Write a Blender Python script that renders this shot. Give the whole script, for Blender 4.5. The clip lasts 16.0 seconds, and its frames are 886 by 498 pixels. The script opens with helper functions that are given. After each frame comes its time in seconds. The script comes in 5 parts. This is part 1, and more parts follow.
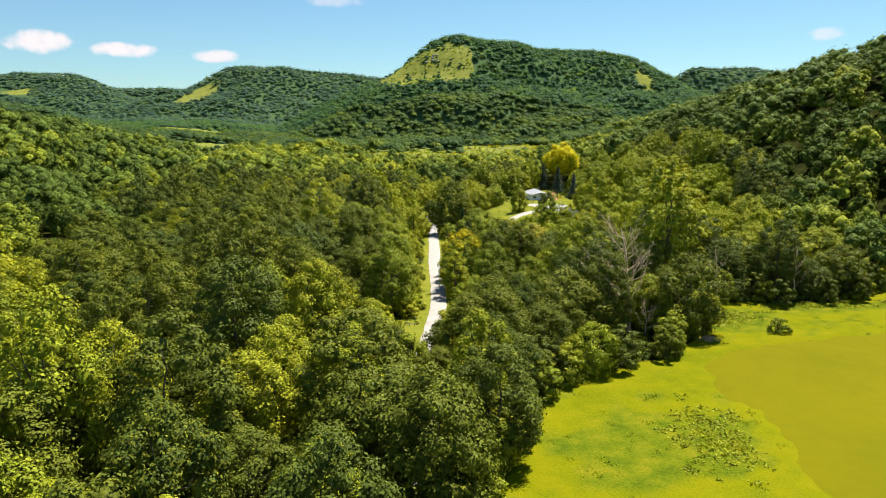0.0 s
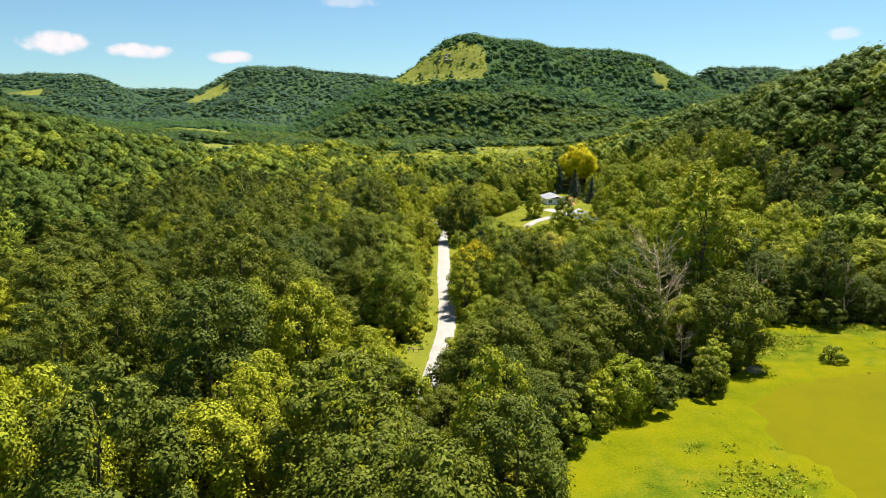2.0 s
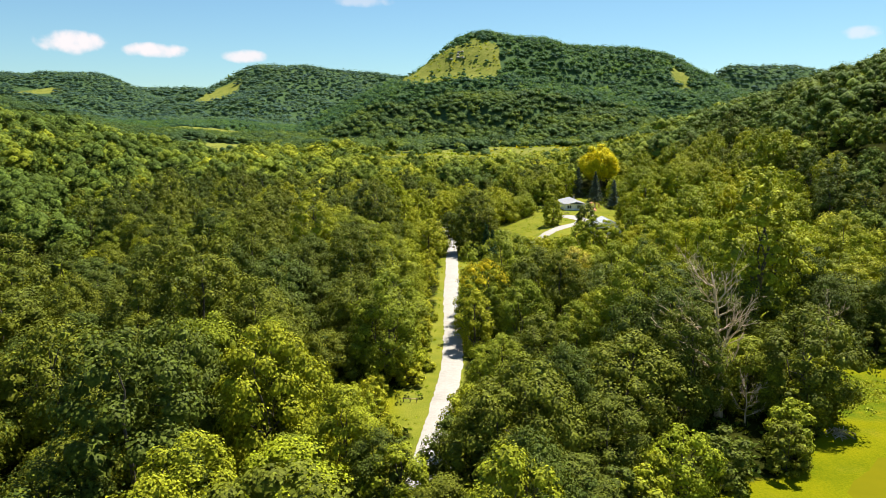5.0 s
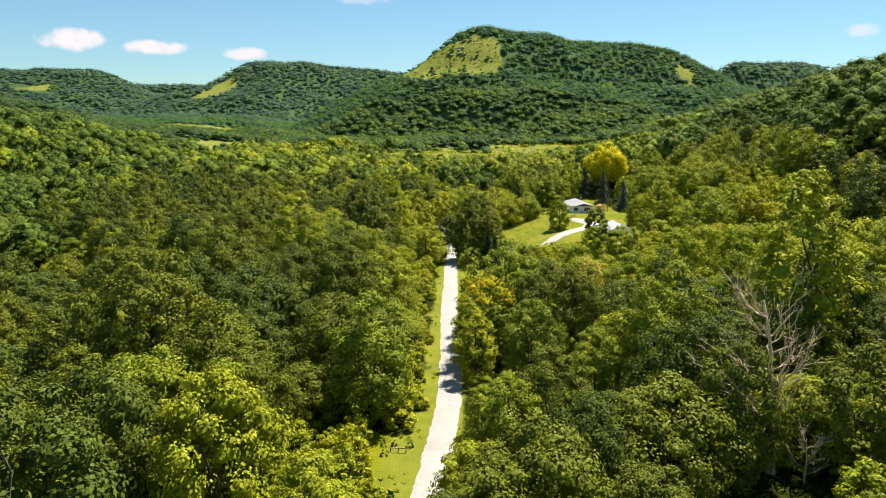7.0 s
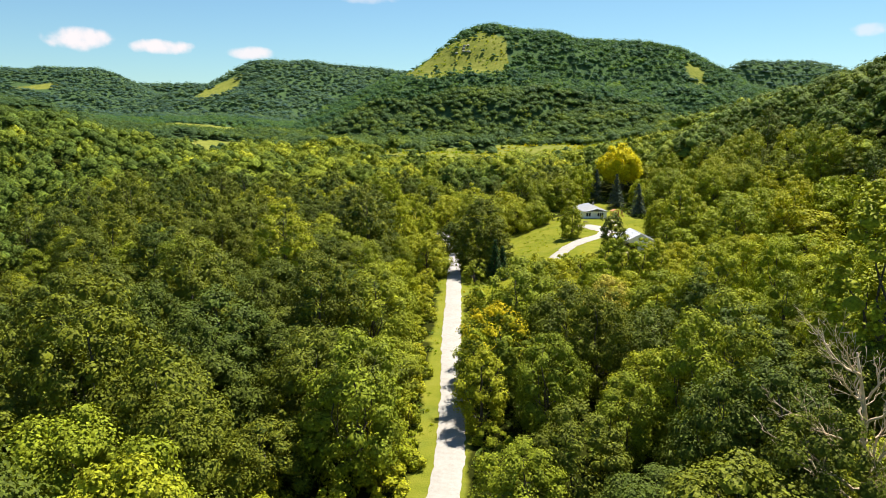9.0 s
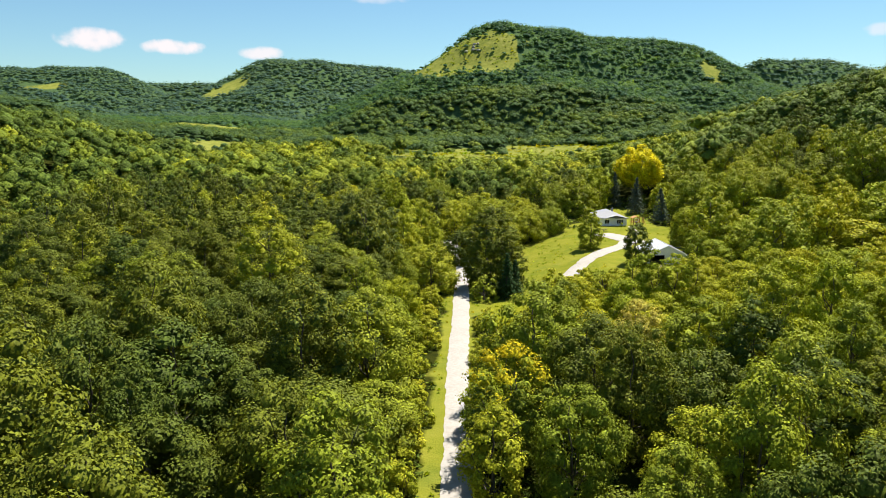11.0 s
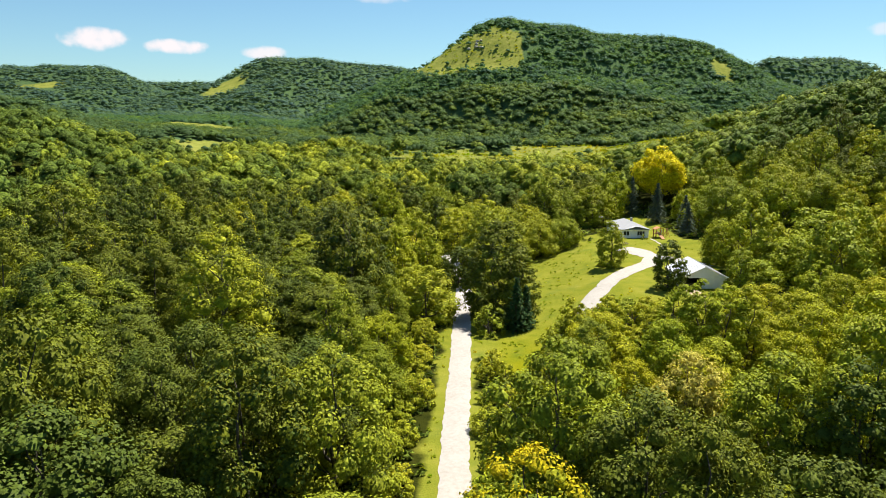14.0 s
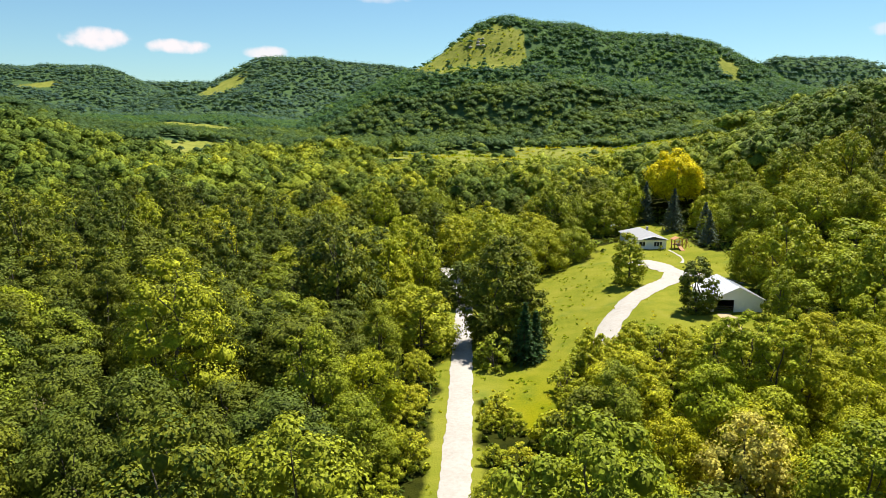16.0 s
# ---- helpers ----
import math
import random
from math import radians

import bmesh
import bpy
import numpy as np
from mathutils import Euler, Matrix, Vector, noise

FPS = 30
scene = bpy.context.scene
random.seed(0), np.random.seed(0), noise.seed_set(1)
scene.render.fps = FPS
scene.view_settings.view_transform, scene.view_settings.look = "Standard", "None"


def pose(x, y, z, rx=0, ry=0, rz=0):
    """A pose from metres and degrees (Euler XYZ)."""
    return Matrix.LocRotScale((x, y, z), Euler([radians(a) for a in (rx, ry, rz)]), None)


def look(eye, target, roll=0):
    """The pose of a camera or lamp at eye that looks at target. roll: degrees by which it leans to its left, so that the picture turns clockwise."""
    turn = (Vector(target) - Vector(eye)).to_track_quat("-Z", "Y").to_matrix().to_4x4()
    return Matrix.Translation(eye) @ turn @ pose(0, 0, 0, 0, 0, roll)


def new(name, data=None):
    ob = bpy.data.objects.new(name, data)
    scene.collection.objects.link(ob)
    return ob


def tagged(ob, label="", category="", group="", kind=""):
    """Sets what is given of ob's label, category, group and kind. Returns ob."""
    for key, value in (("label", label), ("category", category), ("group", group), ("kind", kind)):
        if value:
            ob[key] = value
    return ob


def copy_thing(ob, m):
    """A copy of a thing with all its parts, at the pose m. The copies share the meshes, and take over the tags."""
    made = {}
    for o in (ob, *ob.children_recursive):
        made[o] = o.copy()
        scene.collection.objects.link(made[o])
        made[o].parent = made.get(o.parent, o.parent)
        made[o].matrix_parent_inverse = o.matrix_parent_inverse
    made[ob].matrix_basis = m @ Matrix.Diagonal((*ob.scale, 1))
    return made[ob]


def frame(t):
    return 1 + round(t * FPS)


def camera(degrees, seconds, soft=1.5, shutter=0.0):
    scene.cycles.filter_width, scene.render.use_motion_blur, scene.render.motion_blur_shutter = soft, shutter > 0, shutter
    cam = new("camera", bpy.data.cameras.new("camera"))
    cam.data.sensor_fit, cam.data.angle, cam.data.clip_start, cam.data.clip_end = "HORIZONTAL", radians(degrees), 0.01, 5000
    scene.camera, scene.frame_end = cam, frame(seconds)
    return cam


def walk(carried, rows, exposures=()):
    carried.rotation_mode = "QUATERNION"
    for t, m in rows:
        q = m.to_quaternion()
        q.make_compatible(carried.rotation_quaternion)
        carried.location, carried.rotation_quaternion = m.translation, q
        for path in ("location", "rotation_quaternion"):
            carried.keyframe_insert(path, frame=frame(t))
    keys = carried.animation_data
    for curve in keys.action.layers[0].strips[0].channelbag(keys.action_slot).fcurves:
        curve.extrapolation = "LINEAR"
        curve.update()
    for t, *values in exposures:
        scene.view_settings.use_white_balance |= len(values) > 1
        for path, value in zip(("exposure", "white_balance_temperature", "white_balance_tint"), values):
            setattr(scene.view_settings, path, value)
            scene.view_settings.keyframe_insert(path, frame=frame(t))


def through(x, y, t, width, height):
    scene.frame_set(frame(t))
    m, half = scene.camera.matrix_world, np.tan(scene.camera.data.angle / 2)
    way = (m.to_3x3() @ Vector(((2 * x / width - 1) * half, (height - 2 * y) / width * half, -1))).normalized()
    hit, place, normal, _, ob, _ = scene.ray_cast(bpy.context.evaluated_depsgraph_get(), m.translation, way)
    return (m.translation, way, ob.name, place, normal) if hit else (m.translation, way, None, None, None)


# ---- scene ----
# ---------------------------------------------------------------- camera
cam = camera(63.3, 16.0, soft=0.85)
METRES, EYE, TILT = 145.0, 37.3, -9.6
ROWS = [
    (0.0, 0.0, 0.0, 0.0, -0.0, 0.0, -0.0),
    (0.5, 0.0015, 0.0283, 0.0052, 0.21, 0.01, -0.03),
    (1.0, 0.0029, 0.0567, 0.0105, 0.5, 0.01, -0.09),
    (1.5, 0.0042, 0.0851, 0.0154, 0.7, 0.02, -0.14),
    (2.0, 0.0057, 0.1135, 0.0203, 1.02, 0.03, -0.19),
    (2.5, 0.007, 0.1418, 0.0252, 1.49, 0.03, -0.28),
    (3.0, 0.0083, 0.1698, 0.0301, 1.95, 0.03, -0.37),
    (3.5, 0.0095, 0.1985, 0.0348, 2.09, 0.03, -0.41),
    (4.0, 0.0102, 0.2274, 0.0396, 2.06, 0.02, -0.4),
    (6.5, 0.012, 0.3782, 0.063, 1.99, -0.16, -0.45),
    (7.0, 0.0119, 0.4095, 0.0681, 2.07, -0.21, -0.49),
    (7.5, 0.0115, 0.4413, 0.0733, 2.23, -0.23, -0.52),
    (8.0, 0.0114, 0.4733, 0.0786, 2.37, -0.24, -0.56),
    (8.5, 0.0114, 0.5054, 0.0843, 2.37, -0.26, -0.57),
    (9.0, 0.0113, 0.5376, 0.09, 2.45, -0.26, -0.61),
    (11.5, 0.01, 0.6972, 0.1176, 3.3, -0.28, -0.77),
    (12.0, 0.0095, 0.729, 0.1227, 3.34, -0.28, -0.79),
    (12.5, 0.0091, 0.7608, 0.1278, 3.41, -0.28, -0.81),
    (13.0, 0.0086, 0.7927, 0.1332, 3.42, -0.3, -0.82),
    (13.5, 0.0081, 0.8246, 0.1386, 3.42, -0.31, -0.82),
    (14.0, 0.0074, 0.8569, 0.144, 3.41, -0.31, -0.82),
    (14.5, 0.0065, 0.8895, 0.1498, 3.42, -0.31, -0.84),
    (15.0, 0.0057, 0.9224, 0.1559, 3.54, -0.33, -0.87),
    (15.5, 0.005, 0.9529, 0.1615, 3.53, -0.33, -0.87),
    (16.0, 0.0041, 0.9856, 0.1672, 3.52, -0.32, -0.85),
]

walk(cam, [(t, pose(0, 0, EYE, TILT) @ pose(METRES * x, METRES * y, METRES * z, 90 + pitch, roll, yaw)) for t, x, y, z, yaw, pitch, roll in ROWS])

# ---------------------------------------------------------------- world, sun, exposure
SUN_ELEVATION, SUN_AZIMUTH = 61.0, 34.0          # azimuth: degrees to the right of straight ahead (+y)
scene.view_settings.exposure = 1.0

world = bpy.data.worlds.new("sky")
scene.world = world
world.use_nodes = True


def build_sky():
    nt = world.node_tree
    nt.nodes.clear()
    N, L = nt.nodes.new, nt.links.new
    out, bg = N("ShaderNodeOutputWorld"), N("ShaderNodeBackground")
    sky = N("ShaderNodeTexSky")
    sky.sky_type, sky.sun_disc = "NISHITA", False
    sky.sun_elevation, sky.sun_rotation = radians(SUN_ELEVATION), radians(SUN_AZIMUTH)
    sky.air_density, sky.dust_density, sky.ozone_density = 1.0, 0.2, 1.4
    bg.inputs["Strength"].default_value = 0.053
    coord = N("ShaderNodeTexCoord")
    wobble = N("ShaderNodeTexNoise")
    wobble.inputs["Scale"].default_value, wobble.inputs["Detail"].default_value = 55.0, 5.0
    L(coord.outputs["Generated"], wobble.inputs["Vector"])
    tint = N("ShaderNodeMix")
    tint.data_type, tint.blend_type = "RGBA", "MULTIPLY"
    tint.inputs["Factor"].default_value, tint.inputs["B"].default_value = 1.0, (0.81, 1.08, 1.17, 1)
    L(sky.outputs["Color"], tint.inputs["A"])
    last = tint.outputs["Result"]
    # small fair-weather clouds low over the hills: (azimuth, elevation, half width, half height, strength), degrees
    clouds = [(-28.6, 5.75, 2.05, 0.72, 1.0), (-23.2, 5.4, 1.95, 0.5, 1.0), (-17.2, 5.2, 1.5, 0.45, 0.9), (-8.2, 9.3, 1.9, 0.4, 0.4),
              (27.3, 6.3, 1.1, 0.4, 0.5), (-32.5, 9.6, 1.4, 0.5, 0.35), (-50, 8, 4, 1.2, 0.9), (48, 9, 5, 1.3, 0.9), (140, 12, 6, 2, 0.9), (-120, 15, 7, 2.2, 0.9)]
    for az, el, w, h, strength in clouds:
        a, e = radians(az), radians(el)
        way = Vector((math.sin(a) * math.cos(e), math.cos(a) * math.cos(e), math.sin(e)))
        side = Vector((math.cos(a), -math.sin(a), 0))
        up = side.cross(way)
        parts = []
        for axis, size in ((side, radians(w)), (up, radians(h))):
            dot = N("ShaderNodeVectorMath")
            dot.operation = "DOT_PRODUCT"
            dot.inputs[1].default_value = axis / size
            L(coord.outputs["Generated"], dot.inputs[0])
            sq = N("ShaderNodeMath")
            sq.operation, sq.inputs[1].default_value = "POWER", 2.0
            ab = N("ShaderNodeMath")
            ab.operation = "ABSOLUTE"
            L(dot.outputs["Value"], ab.inputs[0])
            L(ab.outputs[0], sq.inputs[0])
            parts.append(sq.outputs[0])
        front = N("ShaderNodeVectorMath")
        front.operation = "DOT_PRODUCT"
        front.inputs[1].default_value = way
        L(coord.outputs["Generated"], front.inputs[0])
        ahead = N("ShaderNodeMath")
        ahead.operation, ahead.inputs[1].default_value = "GREATER_THAN", 0.5
        L(front.outputs["Value"], ahead.inputs[0])
        add = N("ShaderNodeMath")
        add.operation = "ADD"
        L(parts[0], add.inputs[0]), L(parts[1], add.inputs[1])
        bend = N("ShaderNodeMath")
        bend.operation, bend.inputs[1].default_value = "MULTIPLY_ADD", 2.6
        L(wobble.outputs["Fac"], bend.inputs[0]), L(add.outputs[0], bend.inputs[2])
        ramp = N("ShaderNodeMapRange")
        ramp.interpolation_type = "SMOOTHSTEP"
        ramp.inputs["From Min"].default_value, ramp.inputs["From Max"].default_value = 2.75, 1.35
        ramp.inputs["To Min"].default_value, ramp.inputs["To Max"].default_value = 0.0, strength
        L(bend.outputs[0], ramp.inputs["Value"])
        both = N("ShaderNodeMath")
        both.operation = "MULTIPLY"
        L(ramp.outputs["Result"], both.inputs[0]), L(ahead.outputs[0], both.inputs[1])
        mix = N("ShaderNodeMix")
        mix.data_type = "RGBA"
        L(both.outputs[0], mix.inputs["Factor"])
        L(last, mix.inputs["A"])
        mix.inputs["B"].default_value = (9.6, 9.0, 9.2, 1)
        last = mix.outputs["Result"]
    L(last, bg.inputs["Color"])
    L(bg.outputs[0], out.inputs[0])


build_sky()
sun = new("sun", bpy.data.lights.new("sun", "SUN"))
sun.data.energy, sun.data.angle, sun.data.color = 5.0, radians(0.55), (1.0, 0.95, 0.86)
a, e = radians(SUN_AZIMUTH), radians(SUN_ELEVATION)
sun.matrix_world = look((600 * math.sin(a) * math.cos(e), 600 * math.cos(a) * math.cos(e), 600 * math.sin(e)), (0, 0, 0))

# ---------------------------------------------------------------- materials
def material(name):
    m = bpy.data.materials.new(name)
    m.use_nodes = True
    nt = m.node_tree
    nt.nodes.clear()
    out = nt.nodes.new("ShaderNodeOutputMaterial")
    return m, nt.nodes.new, nt.links.new, out


def node_noise(N, L, scale, detail=4.0, rough=0.55, vector=None, coords="Object"):
    n = N("ShaderNodeTexNoise")
    n.inputs["Scale"].default_value, n.inputs["Detail"].default_value, n.inputs["Roughness"].default_value = scale, detail, rough
    if vector is None:
        vector = N("ShaderNodeTexCoord").outputs[coords]
    L(vector, n.inputs["Vector"])
    return n.outputs["Fac"]


def node_ramp(N, L, value, stops):
    r = N("ShaderNodeValToRGB")
    els = r.color_ramp.elements
    while len(els) < len(stops):
        els.new(0.5)
    for el, (p, c) in zip(els, stops):
        el.position, el.color = p, (*c, 1)
    L(value, r.inputs["Fac"])
    return r.outputs["Color"]


def node_mix(N, L, fac, a, b, blend="MIX"):
    m = N("ShaderNodeMix")
    m.data_type, m.blend_type = "RGBA", blend
    for key, v in (("Factor", fac), ("A", a), ("B", b)):
        if isinstance(v, (int, float)):
            m.inputs[key].default_value = v
        elif isinstance(v, tuple):
            m.inputs[key].default_value = (*v, 1)
        else:
            L(v, m.inputs[key])
    return m.outputs["Result"]


def node_math(N, L, op, a, b=0.0, c=0.0):
    m = N("ShaderNodeMath")
    m.operation = op
    for i, v in enumerate((a, b, c)):
        if isinstance(v, (int, float)):
            m.inputs[i].default_value = v
        else:
            L(v, m.inputs[i])
    return m.outputs[0]


def principled(N, L, out, color, rough=0.8, metal=0.0, bump=None, strength=0.3, distance=0.05):
    p = N("ShaderNodeBsdfPrincipled")
    if isinstance(color, tuple):
        p.inputs["Base Color"].default_value = (*color, 1)
    else:
        L(color, p.inputs["Base Color"])
    p.inputs["Roughness"].default_value, p.inputs["Metallic"].default_value = rough, metal
    p.inputs["Specular IOR Level"].default_value = 0.25
    if bump is not None:
        b = N("ShaderNodeBump")
        b.inputs["Strength"].default_value, b.inputs["Distance"].default_value = strength, distance
        L(bump, b.inputs["Height"])
        L(b.outputs[0], p.inputs["Normal"])
    L(p.outputs[0], out.inputs["Surface"])
    return p


def plain(name, c1, c2, scale=3.0, rough=0.7, metal=0.0, bump=0.2):
    """A surface of two close tones: blotches and fine grain."""
    m, N, L, out = material(name)
    big, fine = node_noise(N, L, scale, 3), node_noise(N, L, scale * 12, 5)
    t = node_math(N, L, "MULTIPLY_ADD", fine, 0.5, node_math(N, L, "MULTIPLY", big, 0.5))
    col = node_ramp(N, L, t, [(0.3, c1), (0.7, c2)])
    principled(N, L, out, col, rough, metal, fine, bump, 0.02)
    return m


def leaves(name, stops, through=0.25, spread=0.36, wild=1.0, grain=0.0, relief=0.4, deep=0.58, gloss=0.03):
    """Foliage: each tree takes its tone from the stops, each leaf varies about it, light passes through."""
    m, N, L, out = material(name)
    at = N("ShaderNodeAttribute")
    at.attribute_name = "tint"
    info, geo = N("ShaderNodeObjectInfo"), N("ShaderNodeNewGeometry")
    tone = node_math(N, L, "FRACT", node_math(N, L, "ADD", at.outputs["Fac"], node_math(N, L, "MULTIPLY", info.outputs["Random"], wild)))
    col = node_ramp(N, L, tone, stops)
    bright = node_math(N, L, "MULTIPLY_ADD", geo.outputs["Random Per Island"], 2 * spread, 1 - spread)
    grey = N("ShaderNodeCombineColor")
    for k in ("Red", "Green", "Blue"):
        L(bright, grey.inputs[k])
    col = node_mix(N, L, 1.0, col, grey.outputs[0], "MULTIPLY")
    p, t = N("ShaderNodeBsdfPrincipled"), N("ShaderNodeBsdfTranslucent")
    if grain:                                        # the mass of single leaves on a clump
        f = node_noise(N, L, grain, 5, 0.62)
        col = node_mix(N, L, 1.0, col, node_ramp(N, L, f, [(0.30, (1 - deep, 1 - 0.93 * deep, 1 - 0.86 * deep)), (0.5, (1.0, 1.0, 1.0)), (0.70, (1 + 1.05 * deep, 1 + 1.0 * deep, 1 + 0.6 * deep))]), "MULTIPLY")
        b = N("ShaderNodeBump")
        b.inputs["Strength"].default_value, b.inputs["Distance"].default_value = 1.0, relief
        L(f, b.inputs["Height"])
        L(b.outputs[0], p.inputs["Normal"]), L(b.outputs[0], t.inputs["Normal"])
    L(col, p.inputs["Base Color"])
    p.inputs["Roughness"].default_value, p.inputs["Specular IOR Level"].default_value = 0.5, gloss
    warm = node_mix(N, L, 1.0, col, (1.25, 1.1, 0.45), "MULTIPLY")
    L(warm, t.inputs["Color"])
    mix = N("ShaderNodeMixShader")
    mix.inputs[0].default_value = through
    L(p.outputs[0], mix.inputs[1]), L(t.outputs[0], mix.inputs[2])
    L(mix.outputs[0], out.inputs["Surface"])
    return m


def ground_material():
    m, N, L, out = material("ground")
    at = N("ShaderNodeAttribute")
    at.attribute_name = "open"
    big, mid, fine = node_noise(N, L, 0.035, 4), node_noise(N, L, 0.3, 5), node_noise(N, L, 3.5, 4)
    g = node_math(N, L, "MULTIPLY_ADD", mid, 0.45, node_math(N, L, "MULTIPLY_ADD", node_noise(N, L, 0.09, 3), 0.45, node_math(N, L, "MULTIPLY", big, 0.15)))
    grass = node_ramp(N, L, g, [(0.30, (0.078, 0.110, 0.002)), (0.50, (0.158, 0.165, 0.002)), (0.66, (0.205, 0.188, 0.003)), (0.8, (0.26, 0.215, 0.012))])
    grass = node_mix(N, L, 0.35, grass, node_ramp(N, L, fine, [(0.3, (0.08, 0.11, 0.002)), (0.7, (0.23, 0.21, 0.004))]))
    wet = N("ShaderNodeAttribute")
    wet.attribute_name = "lush"
    lush = node_ramp(N, L, node_math(N, L, "MULTIPLY_ADD", mid, 0.6, node_math(N, L, "MULTIPLY", fine, 0.4)), [(0.35, (0.060, 0.095, 0.004)), (0.5, (0.115, 0.140, 0.005)), (0.65, (0.19, 0.175, 0.008))])
    w = N("ShaderNodeMapRange")
    w.inputs["From Min"].default_value, w.inputs["From Max"].default_value = 0.3, 0.8
    L(node_math(N, L, "MULTIPLY_ADD", mid, 0.8, node_math(N, L, "SUBTRACT", wet.outputs["Fac"], 0.25)), w.inputs["Value"])
    grass = node_mix(N, L, w.outputs["Result"], grass, lush)
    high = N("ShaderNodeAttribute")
    high.attribute_name = "dry_haze"
    # Paler dry grass; on far ground these greyer tones carry painted haze.
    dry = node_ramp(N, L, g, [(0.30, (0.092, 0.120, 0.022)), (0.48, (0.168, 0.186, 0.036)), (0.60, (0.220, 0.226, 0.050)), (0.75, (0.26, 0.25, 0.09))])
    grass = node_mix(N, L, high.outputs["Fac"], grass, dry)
    # Leaf litter, its colour darkened with the shade of gaps between trees.
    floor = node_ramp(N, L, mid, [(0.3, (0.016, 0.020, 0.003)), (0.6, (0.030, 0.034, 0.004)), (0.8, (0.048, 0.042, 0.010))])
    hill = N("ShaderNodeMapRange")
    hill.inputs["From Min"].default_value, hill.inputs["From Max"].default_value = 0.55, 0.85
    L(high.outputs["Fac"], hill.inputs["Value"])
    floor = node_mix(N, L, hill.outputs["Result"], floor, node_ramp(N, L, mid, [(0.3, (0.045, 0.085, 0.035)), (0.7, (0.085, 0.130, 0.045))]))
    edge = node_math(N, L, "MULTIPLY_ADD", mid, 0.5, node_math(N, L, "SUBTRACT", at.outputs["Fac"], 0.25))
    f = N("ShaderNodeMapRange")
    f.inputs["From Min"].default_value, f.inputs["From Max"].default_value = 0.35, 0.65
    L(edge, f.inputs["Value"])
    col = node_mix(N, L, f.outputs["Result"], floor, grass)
    principled(N, L, out, col, 0.95, 0, fine, 0.6, 0.25).inputs["Specular IOR Level"].default_value = 0.02
    return m


def gravel_material():
    m, N, L, out = material("pale_gravel")
    big, mid, fine = node_noise(N, L, 0.25, 3), node_noise(N, L, 1.6, 4), node_noise(N, L, 14, 5)
    t = node_math(N, L, "MULTIPLY_ADD", fine, 0.4, node_math(N, L, "MULTIPLY_ADD", mid, 0.35, node_math(N, L, "MULTIPLY", big, 0.25)))
    col = node_ramp(N, L, t, [(0.3, (0.265, 0.235, 0.195)), (0.5, (0.365, 0.335, 0.295)), (0.7, (0.43, 0.40, 0.365))])
    principled(N, L, out, col, 0.95, 0, fine, 0.5, 0.04)
    return m


def duckweed_material():
    m, N, L, out = material("duckweed")
    big, mid, fine = node_noise(N, L, 0.045, 3), node_noise(N, L, 0.4, 5), node_noise(N, L, 9, 3)
    t = node_math(N, L, "MULTIPLY_ADD", mid, 0.35, node_math(N, L, "MULTIPLY_ADD", big, 0.5, node_math(N, L, "MULTIPLY", fine, 0.15)))
    col = node_ramp(N, L, t, [(0.3, (0.124, 0.122, 0.003)), (0.55, (0.150, 0.138, 0.003)), (0.75, (0.172, 0.147, 0.004))])
    principled(N, L, out, col, 0.9, 0, fine, 0.15, 0.01).inputs["Specular IOR Level"].default_value = 0.02
    return m


def bark(name, c1, c2):
    m, N, L, out = material(name)
    co = N("ShaderNodeTexCoord")
    mp = N("ShaderNodeMapping")
    mp.inputs["Scale"].default_value = (1, 1, 0.25)
    L(co.outputs["Object"], mp.inputs["Vector"])
    f = node_noise(N, L, 6, 6, 0.6, mp.outputs[0])
    principled(N, L, out, node_ramp(N, L, f, [(0.35, c1), (0.65, c2)]), 0.9, 0, f, 0.6, 0.05)
    return m


OAK = leaves("oak_leaves", [(0.0, (0.175, 0.215, 0.017)), (0.35, (0.236, 0.270, 0.016)), (0.7, (0.306, 0.318, 0.016)), (1.0, (0.202, 0.240, 0.021))], 0.12, grain=2.6, relief=0.12, deep=0.4, gloss=0.05)
MAPLE = leaves("maple_leaves", [(0.0, (0.243, 0.286, 0.013)), (0.4, (0.297, 0.327, 0.013)), (0.75, (0.371, 0.358, 0.013)), (1.0, (0.243, 0.286, 0.016))], 0.12, grain=2.6, relief=0.12, deep=0.4, gloss=0.05)
WALNUT = leaves("walnut_leaves", [(0.0, (0.075, 0.106, 0.016)), (0.5, (0.113, 0.136, 0.016)), (1.0, (0.155, 0.171, 0.014))], 0.12, grain=2.6, relief=0.12, deep=0.4, gloss=0.05)
BRUSH = leaves("shrub_leaves", [(0.0, (0.259, 0.293, 0.014)), (0.4, (0.328, 0.340, 0.018)), (0.8, (0.394, 0.377, 0.018)), (1.0, (0.259, 0.293, 0.018))], 0.12, grain=2.6, relief=0.12, deep=0.4, gloss=0.05)
WILLOW = leaves("willow_leaves", [(0.0, (0.110, 0.138, 0.033)), (1.0, (0.138, 0.165, 0.039))], 0.2, grain=2.0, relief=0.3, deep=0.45)
WOODS = leaves("woodland_leaves", [(0.0, (0.090, 0.133, 0.021)), (0.3, (0.161, 0.204, 0.021)), (0.6, (0.237, 0.268, 0.020)), (0.85, (0.303, 0.322, 0.020)), (1.0, (0.352, 0.351, 0.020))], 0.12, 0.3, 0.0, 1.1, 0.9)
# Hill foliage: distance haze is put into these colours, bluer and paler farther off.
HAZE_HILLWOODS = leaves("hazed_hill_leaves", [(0.0, (0.056, 0.123, 0.073)), (0.35, (0.080, 0.158, 0.073)), (0.7, (0.109, 0.200, 0.063)), (1.0, (0.183, 0.281, 0.049))], 0.5, 0.10, 0.0, 0.4, 0.5, 0.34)
